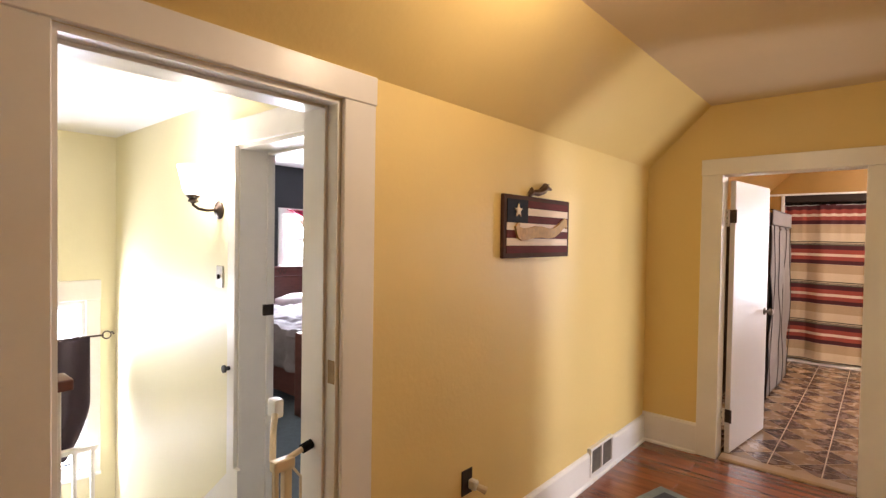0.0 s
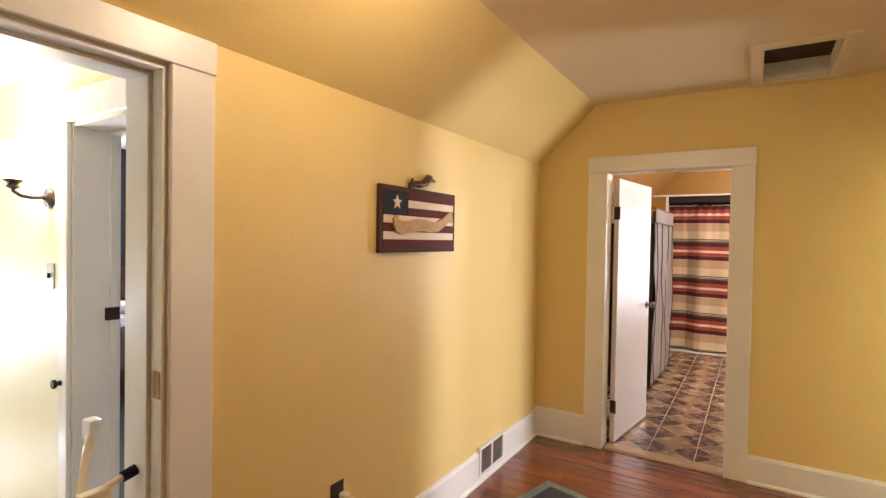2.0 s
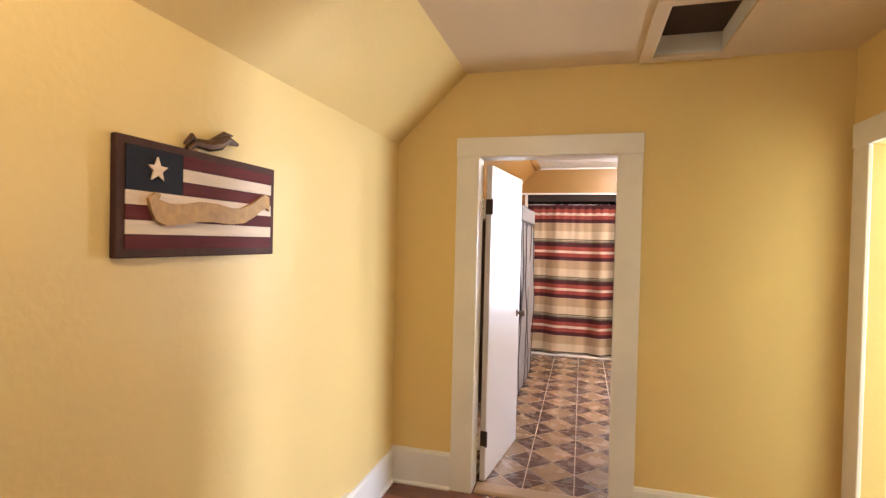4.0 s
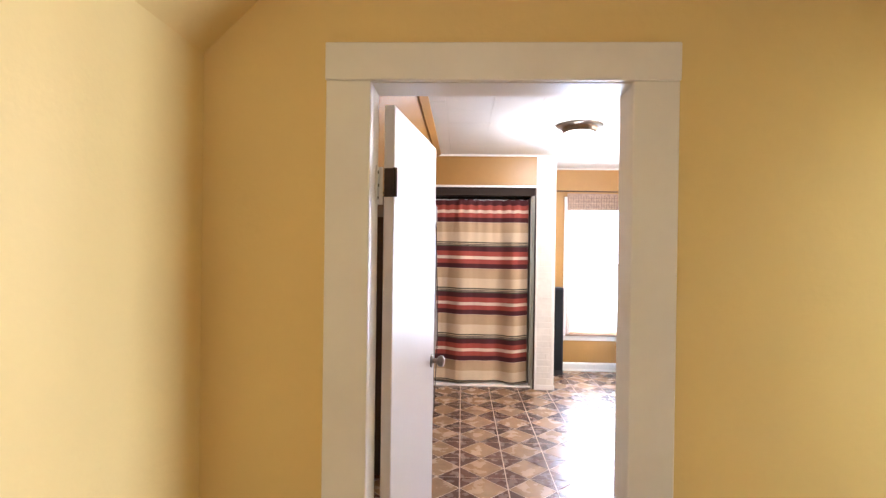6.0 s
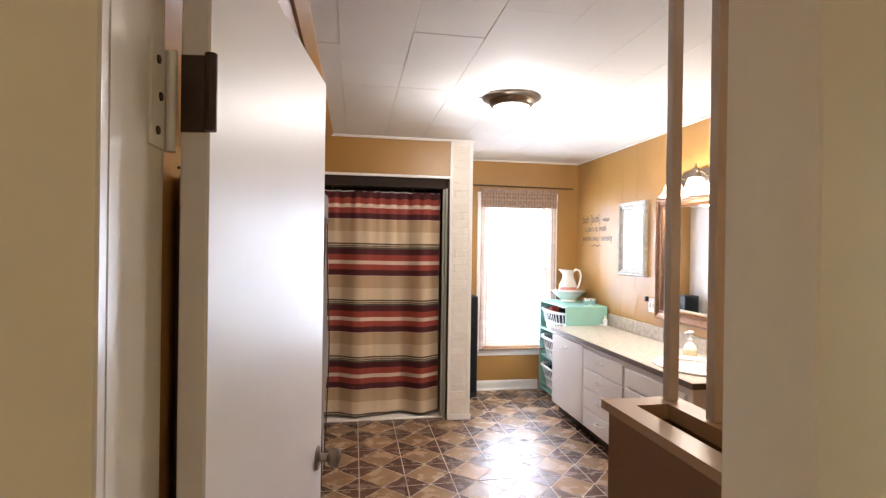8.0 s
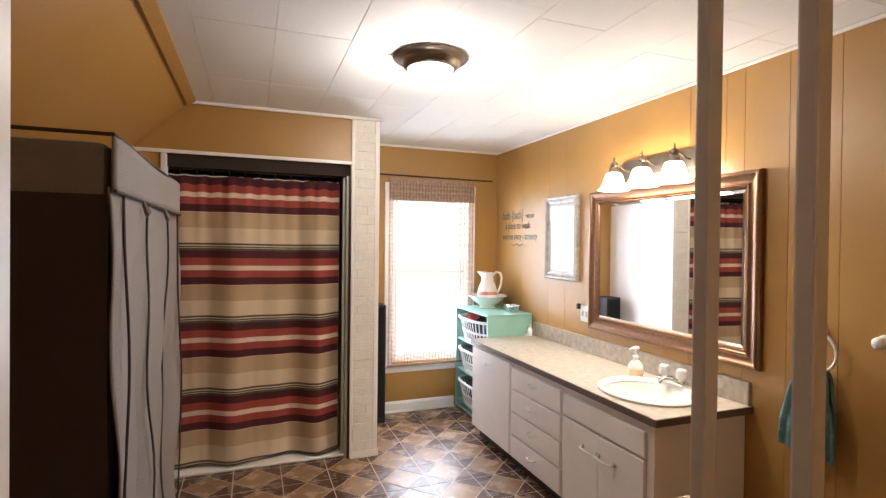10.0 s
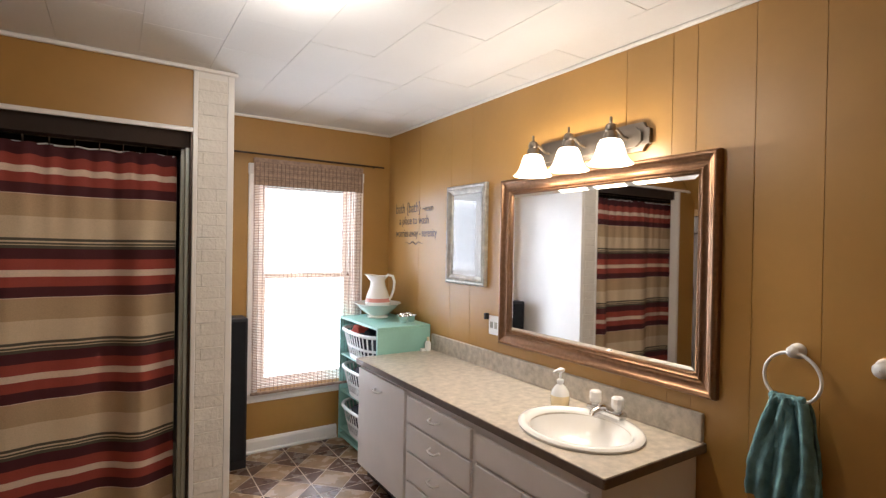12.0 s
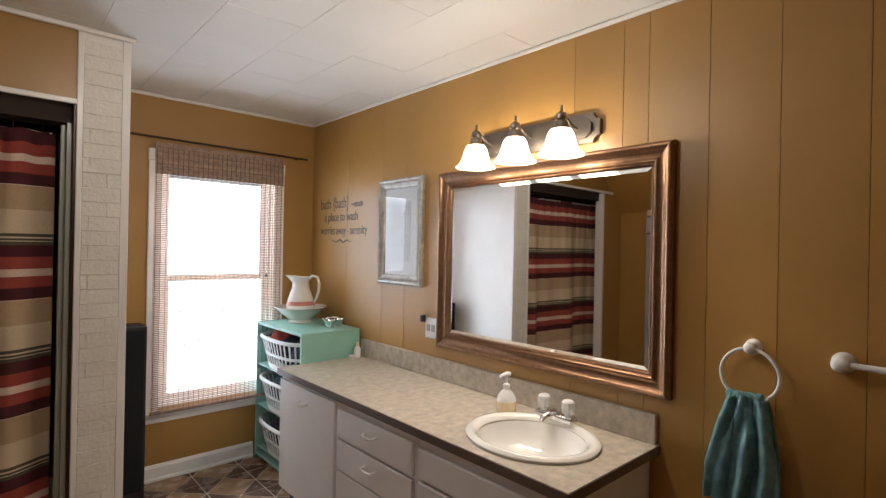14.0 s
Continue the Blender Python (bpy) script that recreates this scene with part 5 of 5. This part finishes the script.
kn = single("rail_knob", lathe(B(), [(0.012, 0), (0.010, 0.015), (0.020, 0.022), (0.020, 0.034), (0.001, 0.038)], (-2.735, YS - 0.021, 0.85), 14, Matrix.Rotation(radians(90), 4, "X")), M["black"], "small black bumper knob on the door casing", "knob", smooth=True)
nw = thing("newel_post", (-2.62, 1.62, 0), "white newel post with a dark wooden cap and handrail", "newel post")
part("post", B_box(-2.66, -2.57, 1.73, 1.82, 0.0, 0.93, bevel=0.004), M["trim"], nw)
part("cap", box(B(), -2.69, -2.54, 1.70, 1.855, 0.93, 0.975, bevel=0.008, seg=2), M["mahogany"], nw, "dark wooden cap")
part("handrail", box(B(), -2.60, -2.63, 1.0, 1.70, 0.88, 0.93, bevel=0.008), M["mahogany"], nw, "dark handrail")
for y in (1.1, 1.22, 1.34, 1.46, 1.58):
    part("baluster", B_box(-2.63, -2.60, y - 0.015, y + 0.015, 0, 0.89), M["trim"], nw)
rl = thing("window_railing", (-4.5, 2.0, -0.6), "white railing with slender balusters before the stair window", "railing")
part("top_rail", B_box(-4.52, -4.46, 1.50, 2.44, -0.03, 0.0), M["trim"], rl)
for k in range(9):
    part("baluster", B_box(-4.50, -4.48, 1.52 + k * 0.11, 1.545 + k * 0.11, -0.9, -0.03), M["trim"], rl)
part("bottom_rail", B_box(-4.51, -4.47, 1.50, 2.44, -0.93, -0.9), M["trim"], rl)
for y in (1.52, 2.42):
    part("post", B_box(-4.515, -4.465, y - 0.025, y + 0.025, -1.5, -0.93), M["trim"], rl)


cs = thing("stair_curtain", (-4.5, 2.2, 0), "dark plum curtain tied back at the stair window", "curtain")


def plum(u, v):
    z = 0.80 - 0.92 * v
    edge = 2.41 - 0.16 * max(0.0, v - 0.55) ** 1.5 * 3
    return Vector((-4.555 + 0.018 * math.sin(u * 26 + v * 2), 1.60 + (edge - 1.60) * u, z + 0.05 * math.sin(u * 2.4) * v - 0.02 * math.sin(u * 9))), v


solid(part("cloth", sheet(B(), plum, 70, 30), M["plum_cloth"], cs, smooth=True), 0.004)
part("rod", tube(B(), [(-4.555, 1.5, 0.79), (-4.555, 2.50, 0.785)], 0.007, 8), M["bronze"], cs, "thin dark curtain rod")
part("finial", tube(B(), [(-4.555, 2.49 + 0.028 * math.sin(a) + 0.03, 0.785 + 0.028 * math.cos(a)) for a in [k * math.pi / 8 for k in range(17)]], 0.005, 6), M["bronze"], cs, "dark ring finial")
part("bracket", tube(B(), [(-4.63, 2.575, 0.79), (-4.555, 2.565, 0.79)], 0.008, 8), M["bronze"], cs)

gt = thing("baby_gate", (-1.68, 2.2, 0), "cream metal baby gate standing open in the stair doorway", "baby gate")
part("arm", tube(B(), [(-1.665, 2.325, 0.808), (-1.67, 2.255, 0.785)], 0.010, 10), M["gate"], gt)
part("rubber_foot", tube(B(), [(-1.664, 2.357, 0.815), (-1.665, 2.318, 0.806)], 0.017, 12), M["black_rubber"], gt, "black rubber wall pad")
part("post", box(B(), -1.685, -1.655, 2.245, 2.275, 0.0, 0.78, bevel=0.004), M["gate"], gt)
part("post", box(B(), -1.685, -1.660, 2.212, 2.228, 0.0, 0.77, bevel=0.004), M["gate"], gt)
part("corner_block", box(B(), -1.69, -1.65, 2.205, 2.285, 0.755, 0.795, bevel=0.01, seg=2), M["gate"], gt)
part("latch_handle", tube(B(), [(-1.70, 2.225, 0.78), (-1.76, 2.262, 0.86), (-1.80, 2.292, 0.90)], [0.012, 0.012, 0.013], 10), M["gate"], gt)
part("latch_tip", box(B(), -1.845, -1.79, 2.285, 2.325, 0.885, 0.955, bevel=0.012, seg=2), M["plastic"], gt, "white plastic latch")
part("wire", tube(B(), [(-1.668, 2.28, 0.79), (-1.668, 2.285, 0.75), (-1.668, 2.315, 0.71), (-1.668, 2.318, 0.30)], 0.005, 8), M["gate"], gt)

# ---- bedroom things ----
bd = thing("bed", (-5.0, 4.6, 0), "dark mahogany bed with grey-plum rumpled bedding", "bed")
part("headboard", B_box(-6.06, -6.0, 3.80, 5.45, 0.25, 1.03, bevel=0.01), M["mahogany"], bd)
part("headboard_rail", box(B(), -6.07, -5.99, 3.78, 5.47, 1.03, 1.16, bevel=0.02, seg=2), M["mahogany"], bd)
# solid pale plate imitates the light seen through the opening behind the scroll
part("opening_light", B_box(-5.999, -5.992, 4.78, 4.96, 1.045, 1.13), M["pillow"], bd, "pale plate standing in for light in the headboard opening")
part("scroll", tube(B(), [(-5.985, 4.80 + 0.0065 * k, 1.0875 + 0.03 * math.sin(k * 0.7)) for k in range(22)], 0.005, 6), M["bronze"], bd, "dark iron scroll")
part("side_rail", B_box(-6.0, -3.92, 3.80, 3.84, 0.14, 0.36, bevel=0.005), M["mahogany"], bd)
part("footboard", B_box(-3.94, -3.88, 3.80, 5.45, 0.15, 0.62, bevel=0.01), M["mahogany"], bd)
part("leg", box(B(), -3.96, -3.85, 3.76, 3.87, 0, 0.72, bevel=0.012, seg=2), M["mahogany"], bd)
part("leg", box(B(), -3.96, -3.85, 5.40, 5.51, 0, 0.72, bevel=0.012, seg=2), M["mahogany"], bd)
part("mattress", box(B(), -5.98, -3.95, 3.86, 5.42, 0.34, 0.64, bevel=0.04, seg=3), M["pillow"], bd)
# shade under the mattress is put into this colour
part("slats", B_box(-5.98, -3.95, 3.86, 5.42, 0.28, 0.34), M["recess_shade"], bd)
cv = thing("bedcover", (-4.9, 4.6, 0.7), "rumpled grey-plum bedcover hanging over the bed side", "bedding")


def cover(u, v):
    x = -5.55 + 1.58 * u
    if v < 0.3:
        k = v / 0.3
        p = Vector((x, 3.80 + 0.012 * math.sin(x * 22), 0.36 + 0.33 * k))
    else:
        k = (v - 0.3) / 0.7
        p = Vector((x, 3.82 + 1.5 * k, 0.70))
    n = noise.noise(p * 4.5) * 0.05 + noise.noise(p * 11) * 0.02
    return p + (Vector((0, -abs(n), 0)) if v < 0.3 else Vector((0, 0, abs(n) * 1.4))), v


solid(part("cover", sheet(B(), cover, 60, 50), M["bedding"], cv, smooth=True), 0.01)
for i, (x, y, key) in enumerate(((-5.75, 4.25, "pillow"), (-5.75, 5.0, "pillow"))):
    pb = B()
    bmesh.ops.create_icosphere(pb, subdivisions=3, radius=1)
    for v in pb.verts:
        q = v.co.copy()
        v.co = Vector((x + 0.22 * math.copysign(abs(q.x) ** 0.7, q.x), y + 0.33 * math.copysign(abs(q.y) ** 0.7, q.y), 0.73 + 0.09 * q.z + 0.02 * noise.noise(q * 2)))
    single("bed_pillow", pb, M[key], "pale pillow lying at the headboard", "pillow", group="pillows on the bed", smooth=True)
rc = thing("red_curtain", (-6.0, 5.3, 1.2), "sheer red swag curtain at the bedroom window", "curtain")
solid(part("cloth", sheet(B(), lambda u, v: (Vector((-6.055 + 0.012 * math.sin(u * 30), 4.97 + 0.80 * u + 0.55 * v * (1 - u) * 0.7, 1.90 - (0.12 + 0.62 * u) * v)), v), 50, 20), M["red_cloth"], rc, smooth=True), 0.003)

# ---- floorboards, tiles, panelling and bricks ----
fh = struct("floor_hall", B_box(-1.64, XR + 0.1, -0.5, 5.33, -0.1, -0.004), M["floor_gap"], "red-brown varnished wooden floor of the hall", "floor")
random.seed(11)
plank_meshes = {}


def piece(name, key, make, material, parent, at):
    if key not in plank_meshes:
        plank_meshes[key] = mesh_of(name, make(), material)
    o = new(name, plank_meshes[key])
    o.parent, o.location = parent, at
    return o


y = -0.40
while y < 5.33:
    w = min(0.083, 5.332 - y)
    x = XL - 0.1
    ends = [XL] + sorted(random.sample([-1.1, -0.8, -0.45, -0.1, 0.3, 0.55], 1)) + [XR]
    for a, b in zip(ends, ends[1:]):
        ln = round(b - a - 0.0012, 4)
        piece("plank", ("p", ln, round(w, 4)), lambda ln=ln, w=w: box(B(), -ln / 2, ln / 2, 0.0005, w - 0.0006, -0.02, 0.0, bevel=0.0009), M["wood_floor"], fh, ((a + b) / 2, y, random.uniform(-0.0004, 0.0004)))
    y += 0.083

fb_ = struct("floor_bath", B_box(BX0, BX1, 5.47, BY1, -0.1, -0.0012), M["grout"], "tan and brown diamond-patterned tile floor of the bathroom", "floor")
TS = 0.3095


def tile():
    bm, h, g, q = B(), TS / 2 - 0.0038, 0.0, 0.0023
    polys = [([(0, -h + q * 2), (h - q * 2, 0), (0, h - q * 2), (-h + q * 2, 0)], 0)]
    for sx, sy_ in ((1, 1), (-1, 1), (-1, -1), (1, -1)):
        polys.append(([(sx * h, sy_ * h), (sx * q * 2.2, sy_ * h), (sx * h, sy_ * q * 2.2)], 1))
    for poly, mi in polys:
        n = len(poly)
        a = [bm.verts.new((u, v, -0.004)) for u, v in poly]
        b = [bm.verts.new((u, v, 0.0)) for u, v in poly]
        top = bm.faces.new(b)
        top.material_index = mi
        for i in range(n):
            f = bm.faces.new((a[i], a[(i + 1) % n], b[(i + 1) % n], b[i]))
            f.material_index = mi
    bmesh.ops.recalc_face_normals(bm, faces=bm.faces[:])
    return bm


tile_me = mesh_of("tile", tile(), [M["tile_light"], M["tile_dark"]])
for i in range(-3, 9):
    for j in range(-10, 7):
        x, y = -0.72 + TS * (i + 0.5), 8.40 + TS * (j + 0.5)
        if x - TS / 2 < BX1 and x + TS / 2 > BX0 and y - TS / 2 < BY1 and y + TS / 2 > 5.44:
            o = new("tile", tile_me)
            o.parent, o.location = fb_, (x, y, random.uniform(-0.0003, 0.0003))

cuts = [BY0, 5.93, 6.42, 6.736, 6.968, 7.193, 7.422, 7.531, 7.766, 8.983, 9.227, 9.672, BY1]
for a, b in zip(cuts, cuts[1:]):
    o = new("panel_board", mesh_of("panel_board", B_box(BX1, BX1 + 0.012, a + 0.0007, b - 0.0007, 0, HC - 0.004, bevel=0.001), M["ochre"]))
    o.parent = we
brick_a = mesh_of("brick", box(B(), -0.062, 0.062, -0.008, 0.008, -0.0334, 0.0334, bevel=0.004, seg=2), M["brick_paint"])
brick_b = mesh_of("brick", box(B(), -0.028, 0.028, -0.008, 0.008, -0.0334, 0.0334, bevel=0.004, seg=2), M["brick_paint"])
for k in range(36):
    z = 0.09 + k * 0.0675
    long_left = k % 2 == 0
    for me, x in ((brick_a, 0.098 + 0.062 if long_left else 0.248 - 0.062), (brick_b, 0.248 - 0.026 if long_left else 0.098 + 0.026)):
        o = new("brick", me)
        o.parent = ch
        o.location = (x, 9.300 + random.uniform(-0.0035, 0.003), z)
        o.rotation_euler = (random.uniform(-0.04, 0.04), random.uniform(-0.03, 0.03), random.uniform(-0.03, 0.03))
